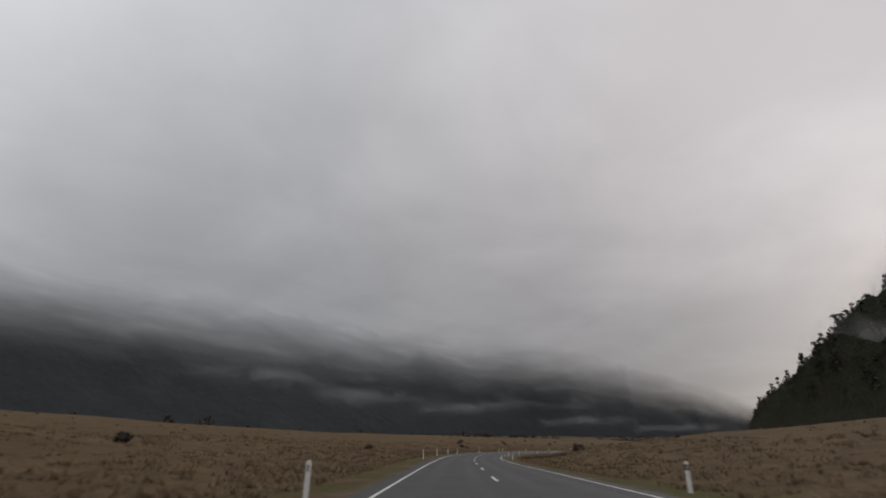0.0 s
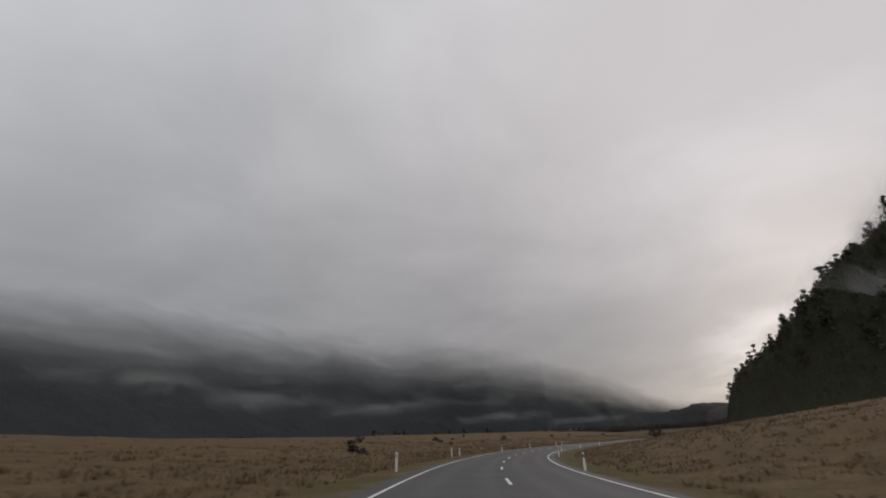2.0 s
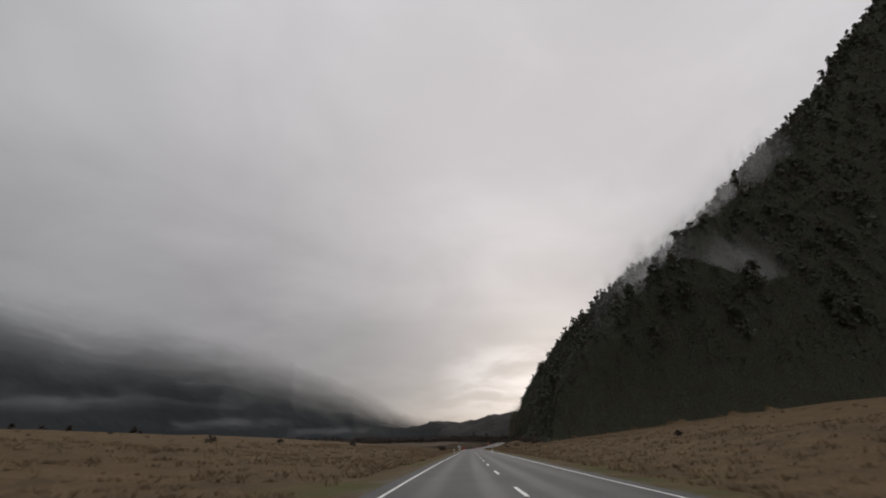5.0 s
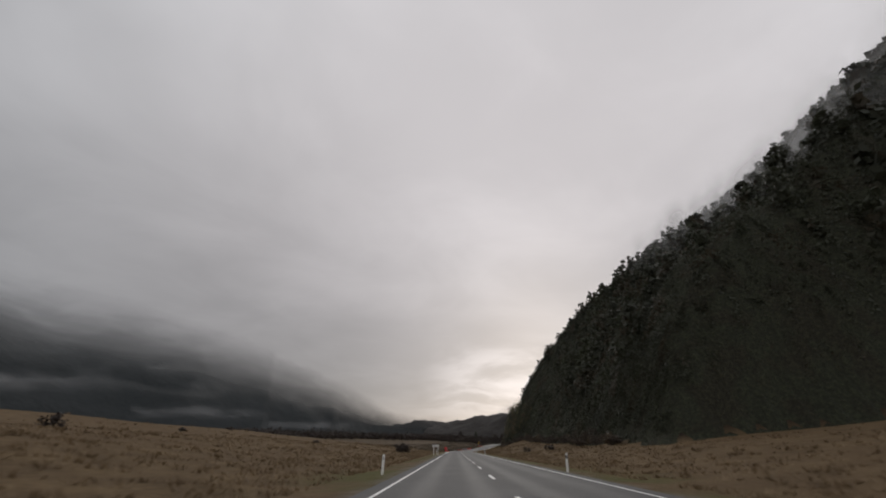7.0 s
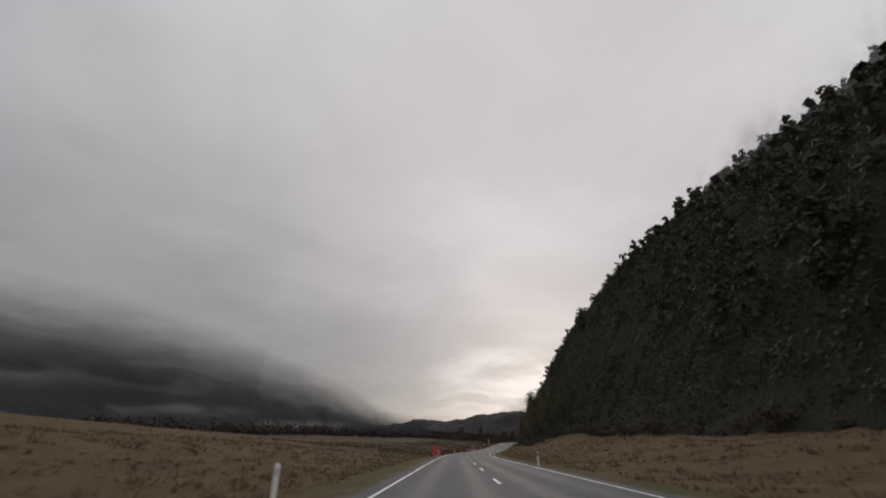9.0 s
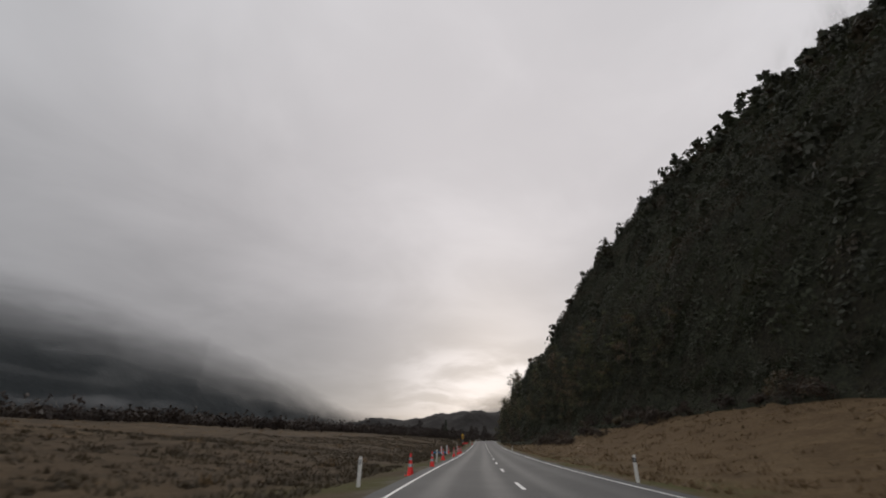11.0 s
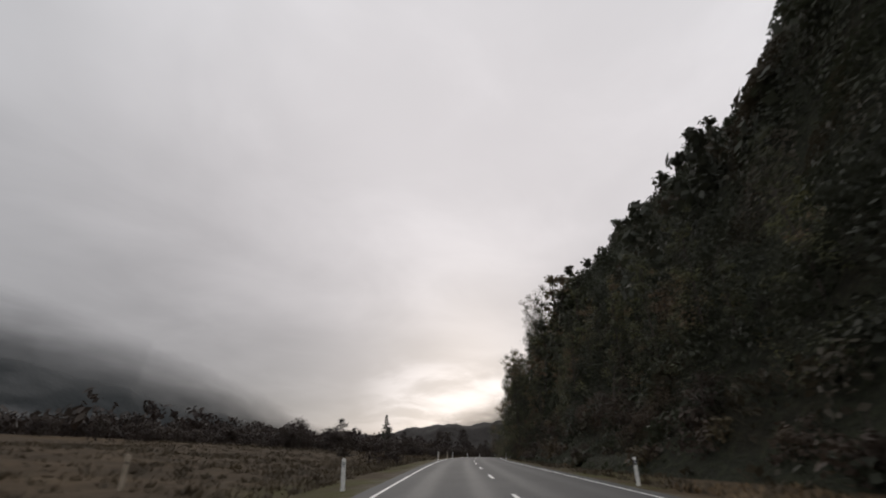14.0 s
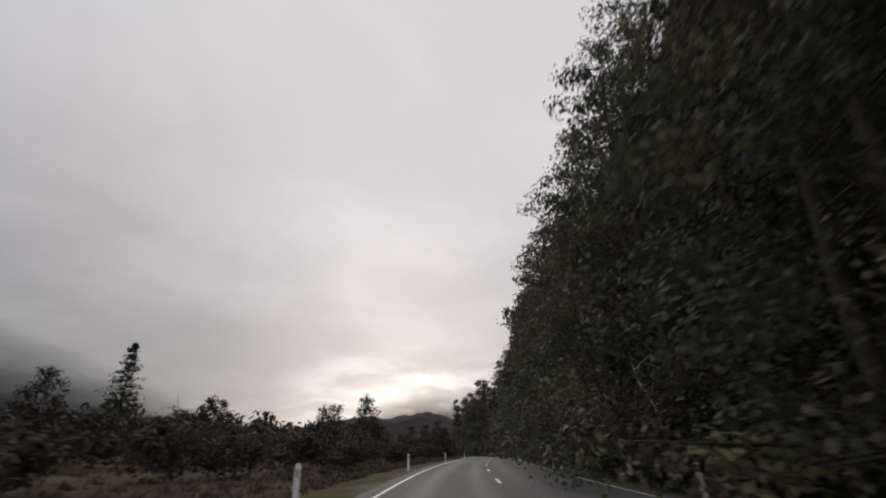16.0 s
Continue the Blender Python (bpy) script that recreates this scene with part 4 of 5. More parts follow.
# single crowns that stand above the rest of the canopy
def standing_out(lo, hi, share, kinds, vary):
    x, y = tree_x.ravel(), tree_y.ravel()
    s, l = locate(x, y)
    q = inside(x, y)
    ok = (q > 5) & (q < 190) & (l >= lo) & (l < hi) & (s < 800) & (rng.random(len(x)) < share)
    joined("hillside_wood", kinds, np.column_stack([x, y])[ok], rng, BEECH, "crowns of taller beech trees rising out of the hillside wood", "forest", vary, 0.2)


near_crowns = [leaf_quads(rng, *crown_clumps(rng, 7.4 + 0.35 * i, 2.9, 0.3, 5, 6, 0.5), 300, 0.36) for i in range(6)]
far_crowns = [leaf_quads(rng, *crown_clumps(rng, 7.6 + 0.35 * i, 3.0, 0.35, 5, 4, 0.5), 80, 0.76) for i in range(6)]
standing_out(12, 62, 0.5, near_crowns, (0.85, 1.32))
standing_out(62, 330, 0.5, far_crowns, (0.88, 1.36))

# trees of the wood's edge along the road
plain_kinds = [tree_thing("beech_tree", 20 + i, 13.0 + i * 1.6, 3.6 + 0.25 * i, 1500, 0.24, EDGE, "dark green native beech tree at the wood's edge", "tree", 0.04, 8, 5, 0.62) for i in range(3)]
tall_kinds = [tree_thing("beech_tree", 30 + i, 14.5 + i * 1.7, 3.3 + 0.25 * i, 4300, 0.125, EDGE, "tall dark native beech tree at the wood's edge", "tree", 0.08, 12, 8, 0.4, girth=0.2, tight=0.75) for i in range(4)]
fine_kinds = [tree_thing("beech_tree", 34 + i, 15.5 + i * 1.5, 4.2 + 0.3 * i, 10500, 0.084, EDGE, "tall dark native beech tree hanging over the roadside", "tree", 0.06, 14, 8, 0.12, girth=0.2, tight=0.62) for i in range(3)]
fine_spots, tall_spots, back_spots, low_spots, far_spots = [], [], [], [], []
erng = np.random.default_rng(8)
for s in np.arange(488, 800, 3.7):
    foot_l = np.interp(s, [488, 505, 520, 545, 600, 609, 640, 664, 765], [23.5, 19.5, 15.5, 12.0, 9.8, 6.4, 6.0, 6.0, 5.8])
    for extra in (0.4, 4.6):
        x, y, _ = on_axis(s + erng.normal() * 0.9 + extra * 0.3, foot_l + extra + erng.random() * 1.1)
        if extra > 1:
            kind = fine_spots if 612 <= s < 664 else far_spots if s >= 664 else back_spots
            if s < 596:
                continue
        else:
            kind = low_spots if 544 < s < 612 else fine_spots if 612 <= s < 664 else tall_spots if s < 544 else far_spots
        kind.append((float(x), float(y)))
scatter(plain_kinds, back_spots, erng, "trees behind the roadside", (0.9, 1.25), 0.3)
scatter(tall_kinds, tall_spots, erng, "trees at the wood's edge", (0.66, 0.9), 0.3)
scatter(tall_kinds, low_spots, erng, "lower trees at the wood's edge", (0.42, 0.62), 0.3, True)
scatter(fine_kinds, fine_spots, erng, "tall trees over the roadside", (0.82, 1.06), 0.3)
scatter(plain_kinds, far_spots, erng, "tall trees round the far bend", (1.05, 1.45), 0.3, True)

tall_shrubs = [tree_thing("tall_shrub", 45 + i, 4.2 + 0.9 * i, 1.9 + 0.3 * i, 2900, 0.062, UNDER, "brownish tall shrub hanging at the foot of the wood", "shrub", dome=True) for i in range(2)]
high_spots = []
for s in np.arange(566, 708, 3.1):
    x, y, _ = on_axis(s + erng.normal() * 0.6, np.interp(s, [566, 600, 612, 708], [10.5, 8.9, 7.4, 7.2]) + erng.normal() * 0.35)
    high_spots.append((float(x), float(y)))
scatter(tall_shrubs, high_spots, erng, "tall shrubs at the foot of the wood", (0.6, 1.15), 0.15)

shrub_kinds = [tree_thing("shrub", 40 + i, 2.0 + 0.5 * i, 1.1 + 0.2 * i, 850, 0.095, UNDER, "brownish green shrub at the foot of the wood", "shrub", dome=True) for i in range(3)]
shrub_spots = []
for s in np.arange(330, 735, 4.2):
    lim = np.interp(s, [330, 350, 430, 470, 492, 515, 560, 640], [19, 22, 24, 22.5, 19.0, 13.5, 9.0, 6.6])
    x, y, _ = on_axis(s + erng.normal(), lim + erng.normal() * 0.6)
    shrub_spots.append((float(x), float(y)))
scatter(shrub_kinds, shrub_spots, erng, "shrubs at the foot of the wood", (0.6, 1.25), 0.12)

# scrub on the flat beyond the pasture and round the far bend
scrub_kinds = []
for i in range(5):
    c, r = low_clumps(rng, 2.2 + 0.45 * i, 2.0)
    scrub_kinds.append(leaf_quads(rng, c, r, 64, 0.36))
spots = jittered(180, 900, 380, 1000, 3.9, rng)
st, l = locate(spots[:, 0], spots[:, 1])
dist = -l
near_lim = np.interp(st, [380, 470, 560, 600, 630, 660, 860], [95, 80, 55, 38, 27, 22, 19])
keep = (l < 0) & (dist > near_lim) & (dist < near_lim + 70) & (inside(spots[:, 0], spots[:, 1]) < -3) & (st > 400)
keep &= ripple(spots[:, 0], spots[:, 1], 26.0, 4.0) > -0.42
joined("valley_scrub", scrub_kinds, spots[keep], rng, SCRUB, "dense dark brown scrub along the edge of the flat", "scrub", (0.8, 1.45), 0.2)

# taller scrub and young trees round the outside of the far bend
copse = []
for i in range(4):
    c, r = low_clumps(rng, 4.2 + 0.6 * i, 2.4, 14)
    copse.append(leaf_quads(rng, c, r, 180, 0.28))
spots = jittered(330, 760, 430, 700, 4.4, rng)
st, l = locate(spots[:, 0], spots[:, 1])
keep = (l < np.interp(st, [690, 715], [-24, -7])) & (l > -60) & (st > 600) & (st < 830) & (inside(spots[:, 0], spots[:, 1]) < -3) & (np.hypot(spots[:, 0] - 394, spots[:, 1] - 510) > 5)
joined("valley_copse", copse, spots[keep], rng, SCRUB, "dark copse of scrub and young trees round the far bend", "scrub", (0.6, 1.05), 0.2)

far_kinds = [leaf_quads(rng, *crown_clumps(rng, 2.2, 2.2, 0.1, 3, 3, 0.5), 26, 0.75) for i in range(4)]
spots = jittered(-900, 900, 120, 1500, 15.0, rng)
st, l = locate(spots[:, 0], spots[:, 1])
patchy = ripple(spots[:, 0], spots[:, 1], 110.0, 9.0) + 0.5 * ripple(spots[:, 0], spots[:, 1], 30.0, 2.0)
keep = (l < -90) & (patchy > 0.12) & (rng.random(len(l)) < 0.55)
joined("flat_scrub", far_kinds, spots[keep], rng, SCRUB, "scattered dark bushes far across the flat", "scrub", (0.5, 1.5), 0.2)

# the pasture's tussocks
def tussock(n, h, spread):
    v = []
    for i in range(n):
        a, lean = rng.random() * 2 * math.pi, spread * (0.4 + rng.random())
        w, hh = 0.025 + 0.02 * rng.random(), h * (0.6 + 0.6 * rng.random())
        bx, by = rng.normal() * 0.14, rng.normal() * 0.14
        px, py = -math.sin(a) * w, math.cos(a) * w
        v += [(bx - px, by - py, -0.04), (bx + px, by + py, -0.04), (bx + math.cos(a) * lean, by + math.sin(a) * lean, hh)]
    return np.array(v), np.arange(3 * n).reshape(-1, 3)


def sward(name, kinds, count, lo, hi, s0, s1, mat, label, bias=1.6):
    s = rng.uniform(s0, s1, count)
    l = lo + (hi - lo) * rng.random(count) ** bias
    x, y, _ = on_axis(s, l)
    q = inside(x, y)
    lump = ripple(x, y, 3.0, 5.0) + 0.7 * ripple(x, y, 14.0, 6.0)
    ok = (q < -1.0) & (lump > -0.5)
    joined(name, kinds, np.column_stack([x, y])[ok], rng, mat, label, "grass", (0.6, 1.4), 0.0)


grass = [tussock(10, 0.13, 0.17) for i in range(5)]
rank = [tussock(14, 0.19, 0.24) for i in range(3)]
sward("dry_grass", grass, 17000, -4.0, -30.0, -12, 430, STRAW, "dry straw-coloured pasture grass beside the road")
sward("dry_grass", grass, 13000, 6.3, 27.0, -12, 430, STRAW, "dry straw-coloured pasture grass beside the road")
sward("rough_grass", grass, 17000, -3.8, -30.0, 420, 700, DULL, "dull brown rough grass beside the road")
sward("dry_grass", grass, 2600, 5.8, 22.0, 430, 560, STRAW, "dry straw-coloured grass on the bank below the wood")
sward("rough_grass", grass, 2500, 5.6, 14.0, 540, 660, DULL, "dull brown rough grass beside the road")
sward("rusty_tussock", rank, 1700, -5.5, -60.0, -12, 560, RUSTY, "rusty brown tussocks in the pasture", 1.2)
sward("rusty_tussock", rank, 1400, 7.5, 50.0, -12, 480, RUSTY, "rusty brown tussocks in the pasture", 1.2)


# ---- roadside things ----
def edge_post(s, l, band):
    """Flexible white marker post: a slim channel with a rounded top, a reflector and, on the off side, a black band."""
    ob = thing("edge_marker_post", place(s, l, random.uniform(-8, 8), 0.02) @ pose(0, 0, 0, random.uniform(-2.5, 2.5), random.uniform(-2.5, 2.5)),
               "slim white marker post with black band beside the road" if band else "slim white marker post with small reflector beside the road",
               "marker post", "marker posts along the road")
    bm = bmesh.new()
    prism(bm, [(-0.045, -0.15), (0.045, -0.15), (0.045, 0.70), (0.036, 0.735), (0.0, 0.75), (-0.036, 0.735), (-0.045, 0.70)], 0.012)
    box(bm, (0.014, 0.034, 0.84), (-0.04, 0.016, 0.28))
    box(bm, (0.014, 0.034, 0.84), (0.04, 0.016, 0.28))
    part("post", bm, WHITE, ob)
    if band:
        part("band", box(bmesh.new(), (0.098, 0.052, 0.13), (0, 0.014, 0.60), 0.004), BLACK, ob, "black band")
    part("reflector", box(bmesh.new(), (0.05, 0.008, 0.09 if band else 0.12), (0, -0.017 if band else -0.006, 0.61 if band else 0.60), 0.003), REFLECT, ob, "silver reflector")
    return ob


for st, l in ((0.24, -2.8), (1.07, -3.15), (1.41, -3.15), (1.77, -3.45), (1.98, -3.2), (2.50, -3.0), (3.06, -4.0), (3.13, -3.9), (3.53, -2.5), (4.05, -3.05), (4.50, -2.9), (4.60, -2.8), (7.50, -2.88), (9.23, -3.3),
              (10.82, -3.4), (11.33, -2.95), (11.80, -2.5), (12.88, -3.4), (14.31, -2.75), (15.28, -2.55), (15.71, -2.5), (16.20, -2.55), (16.60, -2.6), (17.1, -2.6), (17.7, -2.6)):
    edge_post(st * 39.0, l, False)
for st, l in ((0.32, 5.75), (1.52, 5.5), (2.04, 4.75), (2.55, 4.7), (3.12, 4.9), (3.56, 4.5), (4.08, 4.7), (4.52, 5.2), (7.55, 4.9), (9.02, 4.9), (9.72, 4.8), (10.86, 4.8), (11.38, 4.9), (12.86, 4.85),
              (14.36, 5.15), (15.76, 4.75), (16.25, 4.85), (16.68, 4.75), (17.2, 4.75), (17.8, 4.75)):
    edge_post(st * 39.0, l, True)


def traffic_cone(s, l, lean=0.0):
    """Tall road cone: square foot, tapering body, two silver collars."""
    ob = thing("traffic_cone", place(s, l, random.uniform(-30, 30), 0.0) @ pose(0, 0, 0, lean, 0, 0), "tall fluorescent orange traffic cone with two silver collars", "traffic cone", "cones along the road edge")
    foot = box(bmesh.new(), (0.31, 0.31, 0.05), (0, 0, 0.025), 0.012)
    part("foot", foot, ORANGE, ob)
    part("body", tube(bmesh.new(), (0, 0, 0.045), (0, 0, 0.74), 0.115, 0.026, 20), ORANGE, ob)
    rad = lambda z: 0.115 - (0.115 - 0.026) * (z - 0.045) / 0.695
    for lo, hi in ((0.30, 0.41), (0.52, 0.62)):
        part("collar", tube(bmesh.new(), (0, 0, lo), (0, 0, hi), rad(lo) + 0.003, rad(hi) + 0.003, 20), REFLECT, ob, "silver reflective collar")
    return ob


for st, l in ((10.74, -2.85), (11.44, -2.15), (11.60, -1.98), (11.88, -2.35), (12.28, -2.1), (12.36, -2.08), (12.415, -2.02), (12.45, -2.4), (12.52, -3.7), (12.58, -4.85), (12.104, -2.1), (13.84, -2.0)):
    traffic_cone(st * 39.0, l)


def lettering(name, words, size):
    """Raised characters as a mesh, centred, reading along x."""
    font = bpy.data.curves.new(name, "FONT")
    font.body, font.size, font.align_x, font.align_y, font.extrude, font.offset = words, size, "CENTER", "CENTER", 0.002, size * 0.02
    holder = bpy.data.objects.new(name + "_curve", font)
    scene.collection.objects.link(holder)
    bpy.context.view_layer.update()
    me = bpy.data.meshes.new_from_object(holder.evaluated_get(bpy.context.evaluated_depsgraph_get()))
    bpy.data.objects.remove(holder)
    me.materials.clear()
    me.materials.append(BLACK)
    return me


def roadworks_sign(s, l):
    """Temporary diamond sign on a folding stand, with an oblong plate below it."""
    ob = thing("roadworks_sign", place(s, l, 0, 0.0), "fluorescent red diamond roadworks sign over a shoulder closed plate", "road sign")
    diamond = lambda r: [(r, 0), (0, r), (-r, 0), (0, -r)]
    part("diamond_panel", prism(bmesh.new(), diamond(0.44), 0.012, (0, 0, 0.97)), RED_SHEET, ob)
    rim = bmesh.new()
    for a in range(4):
        c, t = Matrix.Rotation(radians(45 + 90 * a), 4, "Y"), Matrix.Translation((0, -0.003, 0.97))
        box(rim, (0.58, 0.004, 0.02), (0, 0, 0), 0, t @ c @ Matrix.Translation((0, 0, 0.288)))
    part("border", rim, BLACK, ob, "black border")
    mark = bmesh.new()
    prism(mark, [(-0.22, -0.14), (-0.02, -0.14), (-0.07, -0.06), (-0.17, -0.05)], 0.004, (0, -0.006, 0.97))
    box(mark, (0.10, 0.004, 0.20), (0.09, -0.006, 1.05))
    box(mark, (0.07, 0.004, 0.24), (0.11, -0.0075, 0.92))
    part("symbol", mark, BLACK, ob, "black plain-shaped symbol")
    part("plate", prism(bmesh.new(), [(x, z) for x, z in rounded(0.39, 0.19, 0.02)], 0.012, (0, 0, 0.355)), RED_SHEET, ob, "red oblong plate")
    part("plate_border", prism(bmesh.new(), rounded(0.405, 0.205, 0.02), 0.008, (0, 0.006, 0.355)), BLACK, ob, "black border")
    for words, z in (("SHOULDER", 0.44), ("CLOSED", 0.27)):
        line_ob = new("lettering", lettering("lettering", words, 0.145))
        line_ob.parent = ob
        line_ob.matrix_basis = pose(0, -0.004, z, 90, 0, 0)
    stand = bmesh.new()
    for x in (-0.24, 0.24):
        tube(stand, (x, 0.03, 0.02), (x * 0.4, 0.03, 1.15), 0.014, 0.014)
        tube(stand, (x, 0.03, 0.9), (x, 0.5, 0.0), 0.012, 0.012)
    tube(stand, (-0.3, 0.03, 0.12), (0.3, 0.03, 0.12), 0.014, 0.014)
    part("stand", stand, GALV, ob)
    part("sandbag", box(bmesh.new(), (0.42, 0.26, 0.12), (0, 0.22, 0.06), 0.05), SAND, ob, "sandbag on the stand")
    return ob


roadworks_sign(10.72 * 39.0, -3.42)


def curve_sign(s, l):
    """Yellow diamond with a bending arrow, advisory speed plate under it, on a steel post."""
    ob = thing("curve_warning_sign", place(s, l, 0, 0.02), "yellow diamond bend sign with 85 speed plate on steel post", "road sign")
    part("pole", tube(bmesh.new(), (0, 0.05, -0.2), (0, 0.05, 2.42), 0.035, 0.035, 12), GALV, ob)
    part("border", prism(bmesh.new(), [(0.40, 0), (0, 0.40), (-0.40, 0), (0, -0.40)], 0.010, (0, 0.0, 2.10)), BLACK, ob, "black border")
    part("diamond_panel", prism(bmesh.new(), [(0.375, 0), (0, 0.375), (-0.375, 0), (0, -0.375)], 0.010, (0, -0.006, 2.10)), YELLOW, ob)
    bm = bmesh.new()
    pts = [(-0.09, -0.20), (-0.09, -0.04), (-0.05, 0.05), (0.03, 0.085)]
    for (x0, z0), (x1, z1) in zip(pts, pts[1:]):
        d = math.hypot(x1 - x0, z1 - z0)
        box(bm, (0.07, 0.004, d + 0.05), ((x0 + x1) / 2, -0.010, 2.10 + (z0 + z1) / 2), 0, Matrix.Rotation(math.atan2(x1 - x0, z1 - z0), 4, "Y"))
    prism(bm, [(0.03, 0.19), (0.20, 0.09), (0.03, -0.02)], 0.004, (0, -0.012, 2.10))
    part("arrow", bm, BLACK, ob, "black arrow bending to the right")
    part("plate_border", prism(bmesh.new(), rounded(0.285, 0.185, 0.03), 0.010, (0, 0, 1.50)), BLACK, ob)
    plate = part("speed_plate", prism(bmesh.new(), rounded(0.27, 0.17, 0.025), 0.010, (0, -0.006, 1.50)), YELLOW, ob, "yellow plate reading 85")
    me = lettering("speed_figures", "85", 0.37)
    fig = new("speed_figures", me)
    fig.parent = plate
    fig.matrix_basis = pose(0, -0.010, 1.50, 90, 0, 0)
    return ob


curve_sign(14.05 * 39.0, -4.45)

# fallen barrier board and bags beside the bend sign
board = thing("barrier_board", place(13.95 * 39.0, -3.7, 12, 0.0) @ pose(0, 0, 0, 0, -5, 0), "long fluorescent red barrier board lying across low feet", "road barrier")
part("panel", box(bmesh.new(), (1.25, 0.04, 0.24), (0, 0, 0.36), 0.015), RED_SHEET, board)
for x in (-0.28, 0.32):
    part("stripe", box(bmesh.new(), (0.5, 0.006, 0.03), (x, -0.023, 0.37), 0, Matrix.Rotation(radians(4), 4, "Y")), ORANGE, board, "orange stripe")
for x in (-0.45, 0.45):
    part("foot", box(bmesh.new(), (0.06, 0.5, 0.26), (x, 0, 0.12), 0.02), BLACK, board, "dark rubber foot")
for n, (dx, dl) in enumerate(((-1.5, -3.6), (-2.2, -3.9))):
    bag = thing("sandbag", place(13.95 * 39.0 + dx, dl, 20 * n, 0.03), "dirty tan sandbag lying in the grass", "sandbag", "sandbags by the bend sign")
    part("sack", box(bmesh.new(), (0.36, 0.24, 0.16), (0, 0, 0.08), 0.06), SAND, bag)
    part("tie", tube(bmesh.new(), (0.17, 0, 0.09), (0.25, 0.02, 0.12), 0.03, 0.05, 8), SAND, bag)


def board_on_posts(s, l):
    """Low white board across two square posts."""
    ob = thing("roadside_board", place(s, l, -14, 0.02), "white two-post roadside sign board with weathered posts", "road sign")
    for x in (-0.36, 0.36):
        part("post", box(bmesh.new(), (0.075, 0.075, 1.55), (x, 0.05, 0.60), 0.008), WHITE, ob)
    part("panel", box(bmesh.new(), (1.15, 0.02, 0.30), (0, 0, 1.33), 0.006), WHITE, ob)
    part("panel_band", box(bmesh.new(), (1.05, 0.006, 0.11), (0, -0.012, 1.33)), GALV, ob, "grey band of lettering")
    return ob


board_on_posts(9.06 * 39.0, -3.15)

# pipes and posts stacked at the works
for n, (s, l, h) in enumerate(((12.36, -3.45, 0.98), (12.40, -3.6, 0.86), (12.34, -4.0, 0.86))):
    ob = thing("works_post", place(s * 39.0, l, 15 * n, 0.02), "grey plastic marker tube standing on a dark rubber foot", "marker post", "marker tubes at the works")
    part("tube", tube(bmesh.new(), (0, 0, 0.03), (0, 0, h), 0.05, 0.045, 12), WHITE, ob)
    part("foot", box(bmesh.new(), (0.42, 0.32, 0.06), (0, 0, 0.03), 0.02), BLACK, ob, "dark rubber foot")
    part("cap", tube(bmesh.new(), (0, 0, h), (0, 0, h + 0.03), 0.052, 0.04, 12), GALV, ob)
for n in range(3):
    ob = thing("blue_pipe", place(12.47 * 39.0 + 0.12 * n, -4.55 + 0.05 * n, 90 + 4 * n, 0.0) @ pose(0, 0, 0.10 + 0.012 * n, 0, 0, 0), "blue plastic pipe lying on the grass", "pipe", "blue pipes at the works")
    bm = bmesh.new()
    tube(bm, (0, -0.75, 0), (0, 0.75, 0), 0.075, 0.075, 14)
    part("barrel", bm, BLUE, ob)
    part("collar", tube(bmesh.new(), (0, 0.66, 0), (0, 0.80, 0), 0.09, 0.09, 14), BLUE, ob)
    part("chock", box(bmesh.new(), (0.3, 0.10, 0.12), (0, 0.2, -0.08), 0.01), TIMBER, ob)

# timber stakes of an old fence
for s, l, h in ((537, -5.2, 0.6), (541.5, -5.6, 0.75), (546, -6.1, 0.7), (551, -6.6, 0.6), (556.5, -7.2, 0.7), (606, -3.5, 0.78), (614.5, -3.4, 0.8), (615.6, -3.65, 0.75)):
    ob = thing("fence_stake", place(s, l, 25, 0.02) @ pose(0, 0, 0, random.uniform(-5, 5), random.uniform(-5, 5)), "weathered grey timber stake in rough grass", "fence stake", "old fence stakes")
    bm = box(bmesh.new(), (0.07, 0.07, h + 0.15), (0, 0, h / 2 - 0.07), 0.008)
    tube(bm, (0, 0, h), (0, 0, h + 0.05), 0.045, 0.012, 6)
    part("shaft", bm, TIMBER, ob)
    part("notch", box(bmesh.new(), (0.08, 0.012, 0.03), (0, -0.036, h * 0.8)), BARK, ob)


sward("rough_grass", rank, 420, 7.0, 13.0, 65, 79, DULL, "dark rank grass hanging over the eroded bank", 1.0)


# ---- single bushes and trees ----
def bush(name, seed, s, l, tall, wide, leaves, mat, label, size=0.12, low=0.06):
    ob = tree_thing(name, seed, tall, wide, leaves, size, mat, label, "bush", dome=True)
    ob.matrix_basis = place(s, l, seed * 37.0, 0.1)
    return ob


bush("round_bush", 61, 9.09 * 39.0, -9.0, 2.2, 1.45, 1500, SCRUB, "dark brown rounded bush alone in the pasture")
bush("thorny_bush", 62, 14.84 * 39.0, -4.9, 2.3, 1.55, 1000, SCRUB, "bare dark thorny bush leaning beside the verge", 0.09)
bush("dark_bush", 63, 602.5, -14.8, 3.4, 2.0, 3200, SCRUB, "tall dark bush standing beyond the verge", 0.075)
bush("dark_bush", 64, 598.5, -18.5, 4.0, 2.3, 3200, SCRUB, "tall dark bush standing beyond the verge", 0.075)
bush("dark_bush", 65, 608.0, -18.0, 3.6, 2.2, 3200, SCRUB, "tall dark bush standing beyond the verge", 0.075)
bush("dark_bush", 66, 624.0, -11.5, 3.7, 2.4, 3600, SCRUB, "broad dark bush standing beyond the verge", 0.075)
bush("low_bush", 67, 596.3, -8.4, 1.05, 0.85, 900, RUSTY, "low rounded brown bush in the rough grass", 0.06)
brng = np.random.default_rng(77)
